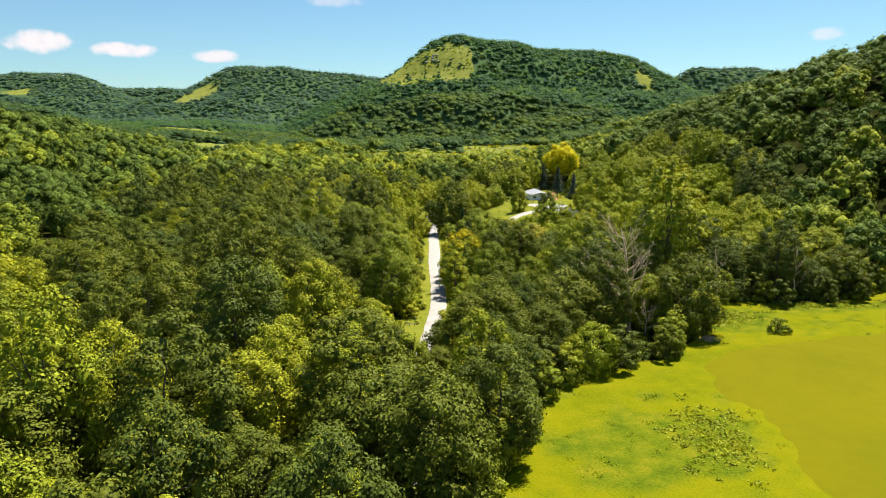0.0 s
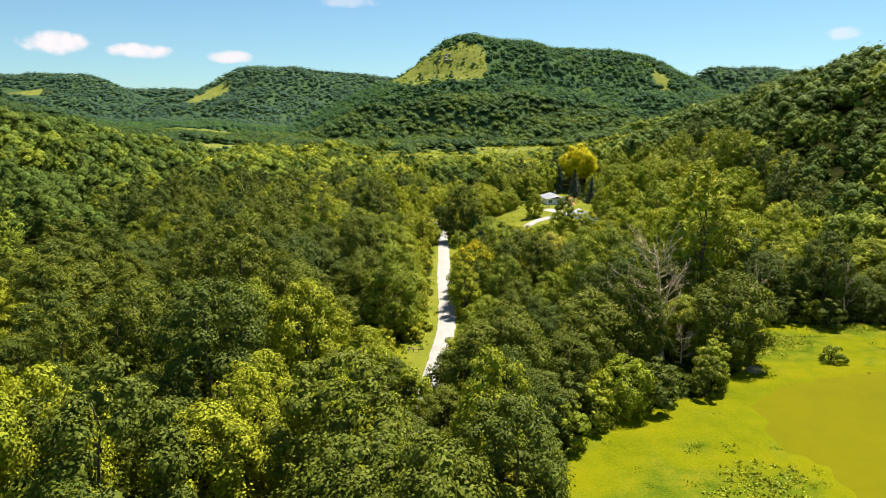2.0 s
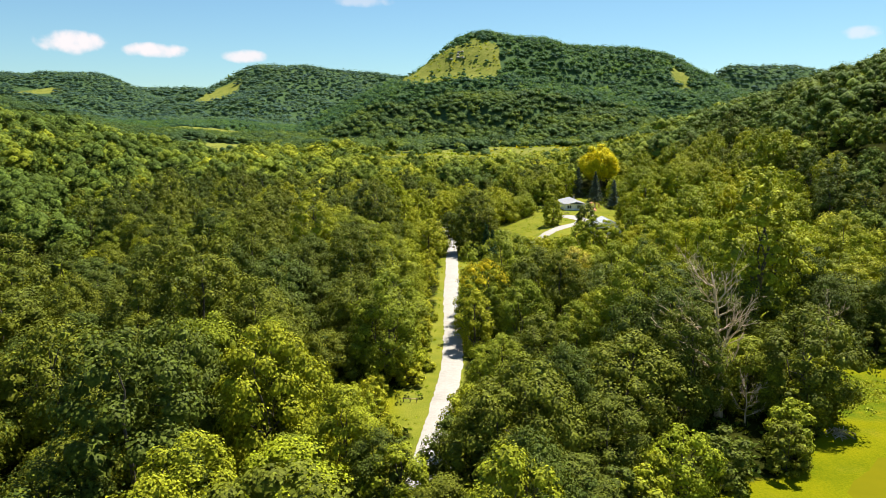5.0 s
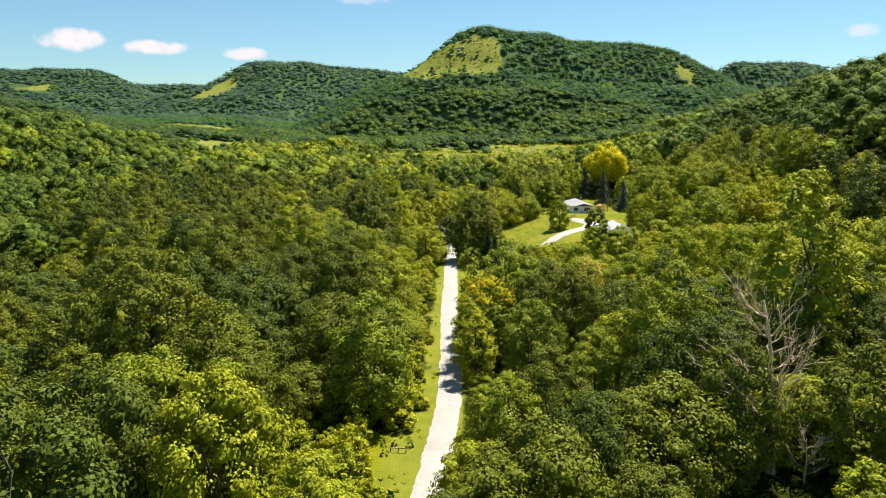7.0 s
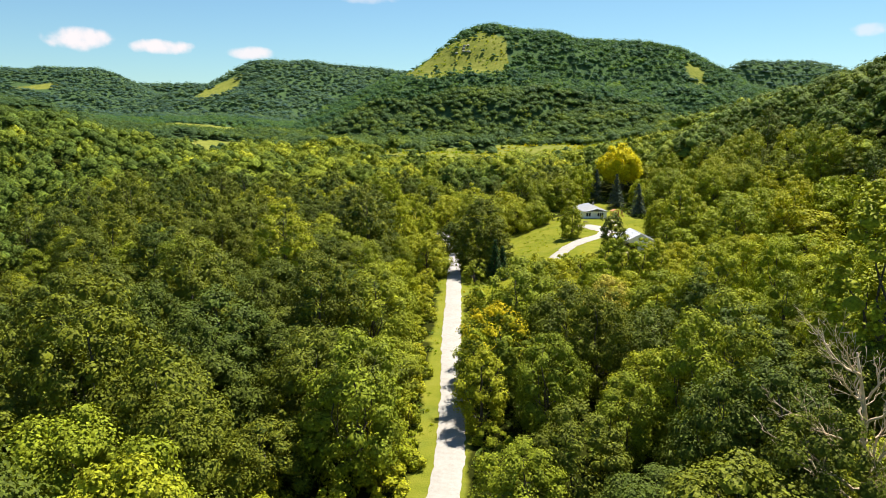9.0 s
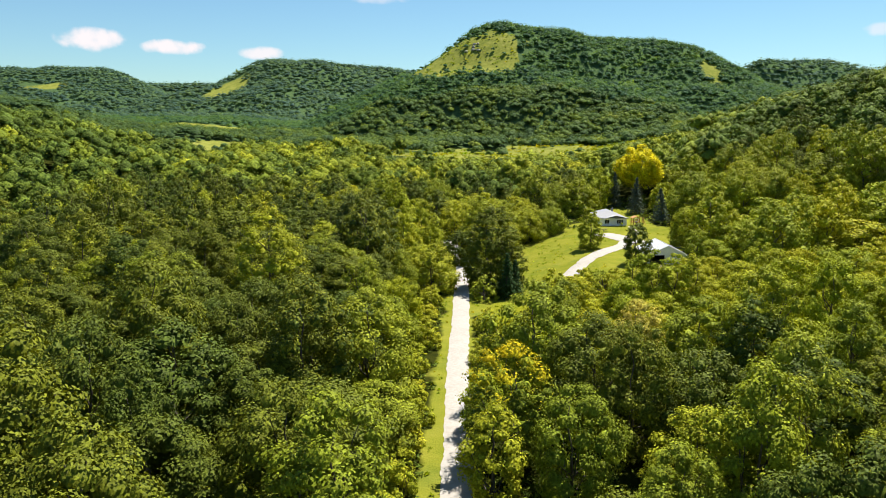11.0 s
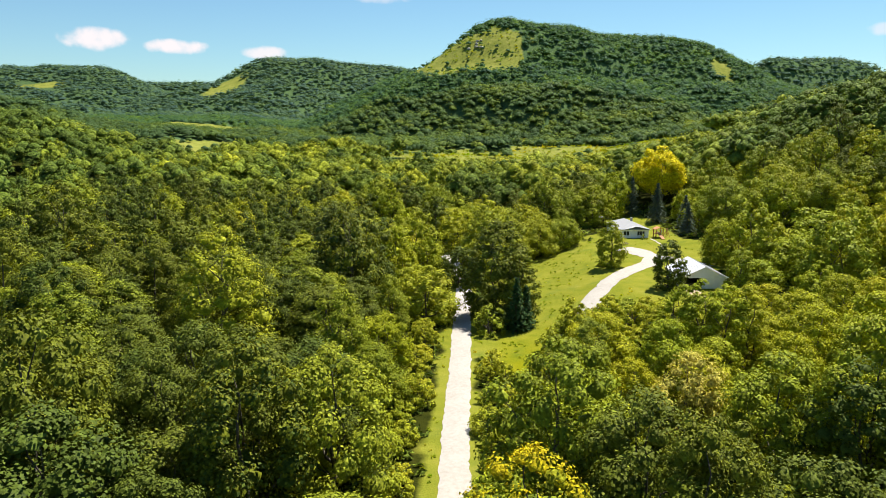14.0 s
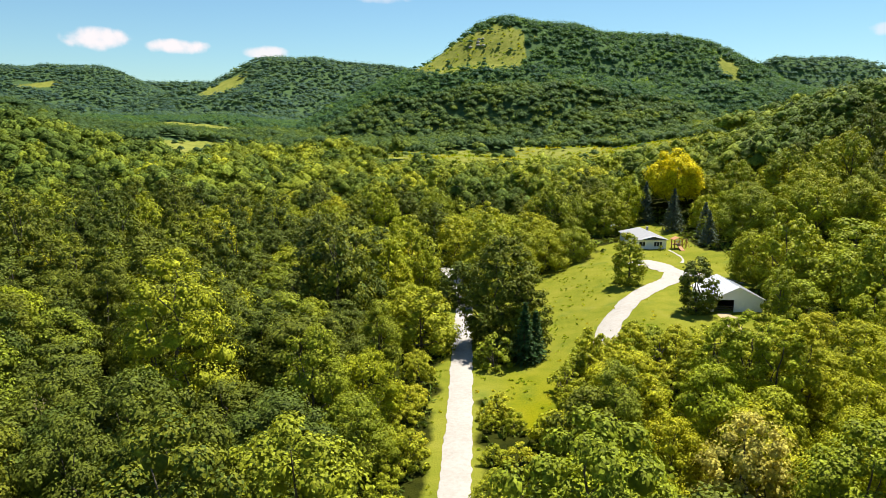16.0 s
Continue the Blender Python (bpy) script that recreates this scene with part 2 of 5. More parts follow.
HAZE_FARHILLS = leaves("hazed_far_hill_leaves", [(0.0, (0.069, 0.134, 0.112)), (0.35, (0.092, 0.166, 0.119)), (0.7, (0.122, 0.200, 0.110)), (1.0, (0.173, 0.263, 0.101))], 0.5, 0.10, 0.0, 0.25, 0.5, 0.3)
HAZE_MIDWOODS = leaves("hazed_foothill_leaves", [(0.0, (0.070, 0.122, 0.045)), (0.35, (0.105, 0.164, 0.045)), (0.7, (0.147, 0.208, 0.037)), (1.0, (0.204, 0.252, 0.034))], 0.4, 0.14, 0.0, 0.6, 0.6, 0.4)
GOLD = leaves("golden_leaves", [(0.0, (0.604, 0.549, 0.012)), (1.0, (0.701, 0.605, 0.016))], grain=1.4, relief=0.3, deep=0.45)
AUTUMN = leaves("turning_leaves", [(0.0, (0.137, 0.175, 0.017)), (0.45, (0.183, 0.212, 0.017)), (0.65, (0.401, 0.369, 0.012)), (1.0, (0.547, 0.432, 0.012))], 0.12, 0.4, 0.0, grain=2.6, relief=0.3, deep=0.45)
TAN = leaves("tan_leaves", [(0.0, (0.442, 0.399, 0.075)), (1.0, (0.531, 0.466, 0.097))], grain=2.6, relief=0.3, deep=0.45)
NEEDLES = leaves("spruce_needles", [(0.0, (0.072, 0.104, 0.072)), (1.0, (0.099, 0.131, 0.095))], 0.12)
CEDAR = leaves("cedar_needles", [(0.0, (0.040, 0.085, 0.025)), (1.0, (0.06, 0.11, 0.03))], 0.12)
BLADES = leaves("meadow_blades", [(0.0, (0.13, 0.23, 0.010)), (0.5, (0.27, 0.32, 0.012)), (1.0, (0.42, 0.38, 0.02))], 0.5, 0.3, 0.0)
BARK, DEADWOOD = bark("bark", (0.05, 0.04, 0.03), (0.14, 0.12, 0.095)), bark("dead_wood", (0.42, 0.31, 0.19), (0.66, 0.52, 0.35))
GROUND, GRAVEL, DUCKWEED = ground_material(), gravel_material(), duckweed_material()
WHITE_SIDING = plain("white_siding", (0.82, 0.81, 0.80), (0.90, 0.89, 0.88), 1.2, 0.55)
ROOF_GREY = plain("grey_shingle", (0.27, 0.27, 0.28), (0.36, 0.355, 0.36), 1.5, 0.85)
ROOF_METAL = plain("white_metal_roof", (0.58, 0.58, 0.59), (0.68, 0.68, 0.69), 0.6, 0.4)
DARK = plain("dark_interior", (0.012, 0.011, 0.010), (0.03, 0.028, 0.025), 2, 0.9)
GLASS = plain("window_glass", (0.015, 0.02, 0.025), (0.03, 0.035, 0.045), 2, 0.08, 0, 0.0)
REDWOOD = plain("red_stained_wood", (0.36, 0.15, 0.06), (0.50, 0.24, 0.11), 4, 0.75)
ROCK = plain("pale_rock", (0.22, 0.20, 0.17), (0.42, 0.39, 0.34), 0.3, 0.9, 0, 0.6)
EARTH = plain("bare_earth", (0.30, 0.22, 0.12), (0.46, 0.36, 0.22), 0.5, 0.95, 0, 0.5)

# ---------------------------------------------------------------- the lie of the land
def smooth(a, b, v):
    u = np.clip((v - a) / (b - a), 0, 1)
    return u * u * (3 - 2 * u)


def ripple(x, y, size, seed=0):
    """Smooth wandering values in about -1..1, with features of about that size in metres."""
    v = 0.0
    for i in range(5):
        a = seed * 1.7 + i * 2.399
        k = 6.283 / (size * (0.55 + 0.28 * i))
        v = v + np.sin((x * math.cos(a) + y * math.sin(a)) * k + seed * 3.1 + i * 1.3 + 1.6 * np.sin((x * math.sin(a) - y * math.cos(a)) * k * 0.6 + i))
    return v / 2.6


# ridges: ends of the crest (x, y, height), and how wide the flank is against the usual one
HILLS = [
    ((30, 1077, 168.5), (91, 1085, 157.5), 1.0),            # the bluff
    ((91, 1085, 152), (272, 1140, 143), 1.0),
    ((-432, 1672, 174), (-124, 1781, 149), 1.35),       # the hill with a bald flank
    ((-1190, 1906, 173), (-985, 1931, 172), 1.45),
    ((-2154, 2569, 168), (2154, 2569, 166), 1.6),
    ((515, 1490, 155), (690, 1560, 152), 0.8),          # low hill behind the end of the bluff
    ((-300, 775, 4), (-470, 790, 55), 0.8),             # the spur that closes the valley on the left
    ((-470, 790, 55), (-760, 860, 118), 0.9),
]
FLANK_D, FLANK_F = [0, 20, 45, 75, 114, 191, 273, 373, 497, 4143], [1.0, 0.985, 0.93, 0.83, 0.69, 0.53, 0.33, 0.12, 0, 0]


def height(x, y):
    x, y = np.asarray(x, float), np.asarray(y, float)
    base = np.interp(y, [-330, 0, 232, 290, 373, 456, 704, 829, 971, 1243, 4143], [-3.3, -3.3, -3.3, -3.0, -2.4, 2.5, 15.5, 19, 22, 30, 50])
    base = base + 4.9 * smooth(7, 35, x) * smooth(228, 278, y) * (1 - smooth(415, 515, y))
    foot = 50 + 50 * (1 - smooth(207, 348, y))
    right = 75 * smooth(0, 224, x - foot) * np.interp(y, [0, 356, 472, 555, 663, 829], [1, 1, 0.85, 0.65, 0.45, 0.1])
    left = 44 * smooth(145, 420, -x) * (1 - 0.7 * smooth(450, 720, y))
    z = base + right + left
    for (x0, y0, h0), (x1, y1, h1), wide in HILLS:
        dx, dy = x1 - x0, y1 - y0
        u = np.clip(((x - x0) * dx + (y - y0) * dy) / (dx * dx + dy * dy), 0, 1)
        d = np.hypot(x - x0 - u * dx, y - y0 - u * dy) / wide
        top = h0 + u * (h1 - h0)
        crag = 1 + 0.07 * ripple(x, y, 175, 3) * smooth(50, 210, d)
        hill = (top + 40) * np.interp(d, FLANK_D, FLANK_F) * crag - 40
        m = np.maximum(z, hill)
        z = m + 4 * np.log(np.exp((z - m) / 4) + np.exp((hill - m) / 4)) - 4 * np.log(2) * np.exp(-np.abs(z - hill) / 7)
    z = z + 3.3 * smooth(350, 750, np.hypot(x, y)) * ripple(x, y, 133, 1)
    return z - 0.5 * smooth(-2, 3, marsh(x, y)) - 0.9 * smooth(-0.5, 4, pond(x, y))


def marsh(x, y):
    """About how many metres a place lies inside the open marsh round the pond (minus: outside)."""
    west = np.interp(y, [50, 75, 84, 109, 118, 128, 145, 166], [1, 6, 9.5, 19, 30, 45, 55, 64])
    north = np.interp(x, [17, 30, 46, 65, 94, 116, 182], [109, 118, 130, 165, 164, 184, 195])
    return np.minimum(np.minimum((x - west) * 0.8, north - y), np.minimum(y + 20 - 12 * np.sin(x / 31), 175 - x)) + 0.9 * ripple(x, y, 12, 5)


def pond(x, y):
    """The same for the open water under its duckweed."""
    west = np.interp(y, [-30, 15, 60, 75, 87, 99, 121, 130, 142, 160], [30, 34, 41, 43, 45, 45, 43.5, 54, 90, 150])
    return np.minimum((x - west) * 0.8, marsh(x, y) - 4) + 1.0 * ripple(x, y, 17, 6) + 0.6 * ripple(x, y, 6, 7)


def road_x(y):
    return np.interp(y, [-83, 118, 136, 145, 153, 164, 177, 215, 244, 271, 302, 318, 340, 380], [-6.0, -3.8, -2.5, -1.85, -1.4, -1.0, -1.2, -2.6, -3.0, -3.7, -4.3, -5.2, -10, -24])


DRIVE = [(18, 258), (21, 267), (24, 278), (30, 291), (37, 302), (43, 310), (46, 319), (45, 328), (41, 333)]


def blob(x, y, cx, cy, rx, ry, turn=0.0, wild=0.25, size=25):
    c, s = math.cos(radians(turn)), math.sin(radians(turn))
    u, v = ((x - cx) * c + (y - cy) * s) / rx, (-(x - cx) * s + (y - cy) * c) / ry
    return 1 - np.hypot(u, v) + wild * ripple(x, y, size, 7)


def open_land(x, y):
    """1 where grass lies open, 0 under trees."""
    x, y = np.asarray(x, float), np.asarray(y, float)
    v = smooth(-2.0, 1.0, marsh(x, y))
    gap = x - road_x(y)
    verge = np.where(gap < 0, 4.0, 3.0) + 0.6 * ripple(x, y, 15, 2)
    v = np.maximum(v, smooth(verge + 0.8, verge - 0.5, np.abs(gap)) * (y < 314) * (y > 126))
    for dx, dy in DRIVE[2:]:
        v = np.maximum(v, smooth(8.5, 6.5, np.hypot(x - dx, y - dy)))
    for patch in NEAR_CLEARINGS + FAR_CLEARINGS:
        v = np.maximum(v, smooth(-0.05, 0.08, blob(x, y, *patch)))
    return v


def lush(x, y):
    """1 where the marsh grass grows green and tall."""
    v = np.maximum(blob(x, y, 28, 89, 16, 11, 15, 0.2, 12), blob(x, y, 39, 92, 3, 9, -12, 0.2, 8))
    v = np.maximum(v, blob(x, y, 63, 151, 13, 8, 40, 0.2, 12))
    deep = smooth(-0.1, 0.35, np.maximum(v, blob(x, y, 90, 162, 22, 4, 8, 0.3, 12)))
    patchy = smooth(0.1, 0.9, 0.6 * ripple(x, y, 9, 21) + 0.5 * ripple(x, y, 3.5, 22)) * smooth(2, -1, pond(x, y))
    return np.maximum(deep, 0.8 * patchy)


NEAR_CLEARINGS = [
    (18, 300, 16, 52, -14, 0.12, 18),        # rough lawn below the house
    (38, 292, 18, 18, 0, 0.1, 18),           # mown lawn in the bend of the drive
    (48, 332, 20, 28, 10, 0.1, 18),          # yard round the house
    (55, 377, 6, 37, 4, 0.1, 16),            # strip between the spruces
    (40, 274, 17, 9, 0, 0.1, 12),            # slope before the barn
    (7, 253, 7, 16, 0, 0.15, 12),
    (-126, 224, 27, 17, 12, 0.2, 16),        # brushy opening in the left woods
    (-104, 198, 15, 20, 0, 0.2, 14),
    (-12, 98, 4, 4, 0, 0.2, 10),
    (-6, 124, 3, 8, 0, 0.2, 10),
    (-7.8, 142, 4.6, 8, 0, 0.15, 9),         # grassy nook beside the lane
    (128, 431, 8, 13, 0, 0.15, 25),
]
FAR_CLEARINGS = [
    (-230, 668, 58, 92, 12, 0.12, 40),
    (-105, 712, 48, 15, 6, 0.2, 40),
    (40, 652, 122, 76, 4, 0.2, 50),         # old field at the foot of the bluff
    (-30, 590, 80, 24, 10, 0.3, 40),
    (-335, 962, 80, 42, 5, 0.15, 50),
    (-12, 990, 65, 51, 0, 0.16, 58),         # bald face of the bluff
    (-50, 1015, 46, 51, 30, 0.16, 50),
    (-515, 1535, 34, 60, -10, 0.12, 75),     # bald flank of the left hill
    (286, 1052, 12, 28, 0, 0.2, 33),
    (-1036, 1781, 50, 28, 0, 0.3, 50),
]


def grid_mesh(name, xs, ys, material, lift=None):
    X, Y = np.meshgrid(xs, ys)
    Z = height(X, Y) if lift is None else lift(X, Y)
    n, m = len(xs), len(ys)
    co = np.stack([X, Y, Z], -1).reshape(-1, 3)
    i = (np.arange(m - 1)[:, None] * n + np.arange(n - 1)[None]).reshape(-1)
    faces = np.stack([i, i + 1, i + n + 1, i + n], -1)
    me = bpy.data.meshes.new(name)
    me.from_pydata(co.tolist(), [], faces.tolist())
    me.materials.append(material)
    me.shade_smooth()
    return me, co


def stretch(near, far, n_near, n_far):
    """Even steps out to near, then growing ones out to far."""
    a = np.linspace(0, near, n_near)
    return np.concatenate([a[:-1], near + (far - near) * np.linspace(0, 1, n_far) ** 1.9])


side = stretch(110, 3800, 47, 70)
land_x = np.concatenate([-side[:0:-1], side])
land_y = np.concatenate([np.linspace(-1300, -50, 20)[:-1], np.arange(-50, 460, 2.8), 460 + (4300 - 460) * np.linspace(0, 1, 150)[0:] ** 1.5])
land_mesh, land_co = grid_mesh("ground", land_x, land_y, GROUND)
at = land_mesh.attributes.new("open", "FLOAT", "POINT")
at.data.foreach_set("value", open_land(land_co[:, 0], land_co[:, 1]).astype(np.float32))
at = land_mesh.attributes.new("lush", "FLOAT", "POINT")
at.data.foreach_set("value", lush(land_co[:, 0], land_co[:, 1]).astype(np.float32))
# Dry grass of lawn and verges, plus haze painted into the far grass.
at = land_mesh.attributes.new("dry_haze", "FLOAT", "POINT")
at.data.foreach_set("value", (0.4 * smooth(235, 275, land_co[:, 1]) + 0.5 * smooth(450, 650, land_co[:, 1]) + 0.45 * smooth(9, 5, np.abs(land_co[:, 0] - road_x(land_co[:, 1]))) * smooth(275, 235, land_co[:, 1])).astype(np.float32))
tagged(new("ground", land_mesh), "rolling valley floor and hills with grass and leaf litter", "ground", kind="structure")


def ribbon(name, centre, half, material, label, category, lift=0.07, cols=7, ragged=0.13, seed=1):
    """A strip laid over the ground along centre [(x, y)], with ragged sides and a slight crown."""
    pts = np.array(centre, float)
    tang = np.gradient(pts, axis=0)
    tang /= np.linalg.norm(tang, axis=1)[:, None]
    nor = np.stack([tang[:, 1], -tang[:, 0]], -1)
    u = np.linspace(-1, 1, cols)
    verts = []
    for p, q in zip(pts, nor):
        for k in u:
            w = half * k + ragged * k * float(ripple(p[0] + 40 * k, p[1], 5.0, seed) + 0.5 * ripple(p[0] - 30 * k, p[1], 1.7, seed + 1))
            verts.append((p[0] + q[0] * w, p[1] + q[1] * w, lift * (1.25 - 0.9 * k * k)))
    v = np.array(verts)
    v[:, 2] += height(v[:, 0], v[:, 1])
    faces = [(r * cols + c, r * cols + c + 1, (r + 1) * cols + c + 1, (r + 1) * cols + c) for r in range(len(pts) - 1) for c in range(cols - 1)]
    me = bpy.data.meshes.new(name)
    me.from_pydata(v.tolist(), [], faces)
    me.materials.append(material)
    me.shade_smooth()
    return tagged(new(name, me), label, category, kind="structure")


def along(points, step):
    """Points at even steps along a smooth line through the given ones."""
    p = np.array(points, float)
    s = np.concatenate([[0], np.cumsum(np.linalg.norm(np.diff(p, axis=0), axis=1))])
    q = np.arange(0, s[-1], step)
    x, y = np.interp(q, s, p[:, 0]), np.interp(q, s, p[:, 1])
    k = np.hanning(9) / np.hanning(9).sum()
    for _ in range(2):
        x[4:-4], y[4:-4] = np.convolve(x, k, "valid"), np.convolve(y, k, "valid")
    return list(zip(x, y))


ribbon("road", along([(road_x(y), y) for y in range(70, 345, 7)], 0.7), 1.85, GRAVEL, "straight pale gravel lane through the woods", "road", 0.16)
ribbon("driveway", along(DRIVE, 0.6), 2.25, GRAVEL, "curved pale gravel driveway up to the house", "driveway", 0.16, seed=2)


def pond_sheet():
    xs, ys = np.arange(22, 180, 2.0), np.arange(-30, 190, 2.0)
    X, Y = np.meshgrid(xs, ys)
    keep = pond(X, Y) > -3
    n = len(xs)
    co = np.stack([X, Y, np.full(X.shape, -4.1)], -1).reshape(-1, 3)
    faces = [(j * n + i, j * n + i + 1, (j + 1) * n + i + 1, (j + 1) * n + i) for j in range(len(ys) - 1) for i in range(n - 1) if keep[j, i] and keep[j + 1, i + 1]]
    me = bpy.data.meshes.new("water")
    me.from_pydata(co.tolist(), [], faces)
    me.materials.append(DUCKWEED)
    return tagged(new("water", me), "still pond covered with yellow-green duckweed", "pond", kind="structure")


pond_sheet()

# ---------------------------------------------------------------- trees
def leaf_quads(centres, normals, sizes, rng, slim=0.62):
    """Pointed leaf sprays: one four-cornered blade each, lying across its normal."""
    n = len(centres)
    r = rng.normal(size=(n, 3))
    a = np.cross(normals, r)
    a /= np.linalg.norm(a, axis=1)[:, None] + 1e-9
    b = np.cross(normals, a)
    s = sizes[:, None]
    bow = normals * s * 0.14
    return np.stack([centres - a * s * 0.5 - bow, centres + b * s * 0.5 * slim, centres + a * s * 0.5 - bow, centres - b * s * 0.5 * slim], 1)


def quads_mesh(name, quads, material, tint=None):
    n = len(quads)
    me = bpy.data.meshes.new(name)
    me.vertices.add(4 * n)
    me.vertices.foreach_set("co", quads.reshape(-1).astype(np.float32))
    me.loops.add(4 * n)
    me.loops.foreach_set("vertex_index", np.arange(4 * n, dtype=np.int32))
    me.polygons.add(n)
    me.polygons.foreach_set("loop_start", np.arange(0, 4 * n, 4, dtype=np.int32))
    me.update(calc_edges=True)
    me.materials.append(material)
    at = me.attributes.new("tint", "FLOAT", "POINT")
    at.data.foreach_set("value", np.repeat(np.zeros(n) if tint is None else tint, 4).astype(np.float32))
    return me


# a leafy clump: the upper eight rhombs of a near-round body, open beneath
CLUMP_V = np.array([(2, 0, 0), (-2, 0, 0), (0, 2, 0), (0, -2, 0), (0, 0, 2)] + [(i, j, k) for k in (1, -1) for i in (1, -1) for j in (1, -1)]) / 1.9
CLUMP_F = np.array([(4, 5, 0, 6), (4, 7, 2, 5), (4, 8, 1, 7), (4, 6, 3, 8), (0, 5, 2, 9), (2, 7, 1, 11), (1, 8, 3, 12), (3, 6, 0, 10)])


def clumps_mesh(name, clumps, quads, material, clump_tint, quad_tint):
    """Rounded clumps (each a set of CLUMP_V corners) and loose blades in one mesh."""
    n, m, w = len(clumps), len(quads), len(CLUMP_V)
    faces = (CLUMP_F[None] + np.arange(n)[:, None, None] * w).reshape(-1)
    index = np.concatenate([faces, n * w + np.arange(4 * m)])
    me = bpy.data.meshes.new(name)
    me.vertices.add(n * w + 4 * m)
    me.vertices.foreach_set("co", np.concatenate([clumps.reshape(-1), quads.reshape(-1)]).astype(np.float32))
    me.loops.add(len(index))
    me.loops.foreach_set("vertex_index", index.astype(np.int32))
    me.polygons.add(len(index) // 4)
    me.polygons.foreach_set("loop_start", np.arange(0, len(index), 4, dtype=np.int32))
    me.update(calc_edges=True)
    me.shade_smooth()
    me.materials.append(material)
    at = me.attributes.new("tint", "FLOAT", "POINT")
    at.data.foreach_set("value", np.concatenate([np.repeat(clump_tint, w), np.repeat(quad_tint, 4)]).astype(np.float32))
    return me


def crown_quads(rng, H, R, lumps, per, size, low=0.3, flat=0.9, drop=0.0):
    """Leaves of one crown: a mound of rounded leafy clumps, leaves standing on the outer side of each. Returns the blades, the clumps' bodies and their middles."""
    i = (np.arange(lumps) + 0.5) / lumps
    low = min(low, 0.55)
    u = 1 - (1 - low) * i ** 0.8                      # height of the clump, from the top down
    belly = low + 0.36 * (1 - low)                   # where the crown is widest
    wide = np.where(u > belly, np.sqrt(np.clip(1 - ((u - belly) / (1 - belly)) ** 2, 0, 1)), 1 - 0.45 * ((belly - u) / max(belly - low, 0.01)) ** 2)
    ang = np.arange(lumps) * 2.39996 + rng.normal(size=lumps) * 0.3
    lobes = 1 + 0.17 * np.sin(ang * 2 + rng.uniform(0, 6)) * (1 - u) + 0.13 * np.sin(ang * 3 + u * 5 + rng.uniform(0, 6))
    rad = R * rng.uniform(0.17, 0.33, lumps) * (0.8 + 0.5 * wide)
    reach = np.clip(wide * R * lobes * rng.uniform(0.86, 1.08, lumps) - 0.7 * rad, 0, None)
    c = np.stack([np.cos(ang) * reach, np.sin(ang) * reach, H * u * flat - 0.55 * rad + rng.normal(size=lumps) * 0.03 * H], -1)
    n = lumps * per
    k = np.repeat(np.arange(lumps), per)
    out = (c - (0, 0, H * (low + 0.22 * (1 - low)))) / (R, R, 0.55 * H)
    out /= np.linalg.norm(out, axis=1)[:, None] + 1e-9
    e = rng.normal(size=(n, 3))
    e = e / np.linalg.norm(e, axis=1)[:, None] + 0.75 * out[k] + (0, 0, 0.25)
    e /= np.linalg.norm(e, axis=1)[:, None]
    p = c[k] + e * (rad[k] * (0.70 + 0.46 * rng.random(n) ** 1.4))[:, None] * (1, 1, 0.82)
    p[:, 2] -= drop * rng.uniform(0, 1, n) ** 2
    nor = e * 0.8 + (0, 0, 0.28) + rng.normal(size=(n, 3)) * 0.21
    nor /= np.linalg.norm(nor, axis=1)[:, None]
    blades = leaf_quads(p, nor, size * rng.uniform(0.6, 1.4, n), rng, 0.76)
    warp = 1 + 0.22 * np.sin(np.einsum("lij,vj->lvi", rng.normal(size=(lumps, 3, 3)) * 1.6, CLUMP_V))
    clumps = CLUMP_V * warp * (rad[:, None, None] * (0.50, 0.50, 0.40)) + (c - (0, 0, 0.12) * rad[:, None])[:, None]
    return blades, clumps, c


def tube(bm, pts, radii, sides=6):
    rings = []
    for i, p in enumerate(pts):
        t = (pts[min(i + 1, len(pts) - 1)] - pts[max(i - 1, 0)]).normalized()
        u = t.orthogonal().normalized()
        v = t.cross(u)
        rings.append([bm.verts.new(p + (u * math.cos(6.2832 * k / sides) + v * math.sin(6.2832 * k / sides)) * radii[i]) for k in range(sides)])
    for r0, r1 in zip(rings, rings[1:]):
        for k in range(sides):
            bm.faces.new((r0[k], r0[(k + 1) % sides], r1[(k + 1) % sides], r1[k]))
    bm.faces.new(rings[-1])


def limb(rng, start, end, bend=0.12, n=5):
    s, e = Vector(start), Vector(end)
    L = (e - s).length
    pts = []
    for i in range(n + 1):
        u = i / n
        w = Vector(rng.normal(size=3)) * bend * L * math.sin(math.pi * u) * 0.6
        pts.append(s.lerp(e, u) + w + Vector((0, 0, -0.08 * L * math.sin(math.pi * u))))
    return pts


def mesh_of(name, bm, material, flat=False):
    me = bpy.data.meshes.new(name)
    bm.to_mesh(me)
    bm.free()
    me.materials.append(material)
    if not flat:
        me.shade_smooth()
    return me


def child(name, me, parent, label=""):
    ob = new(name, me)
    ob.parent = parent
    if label:
        ob["label"] = label
    return ob


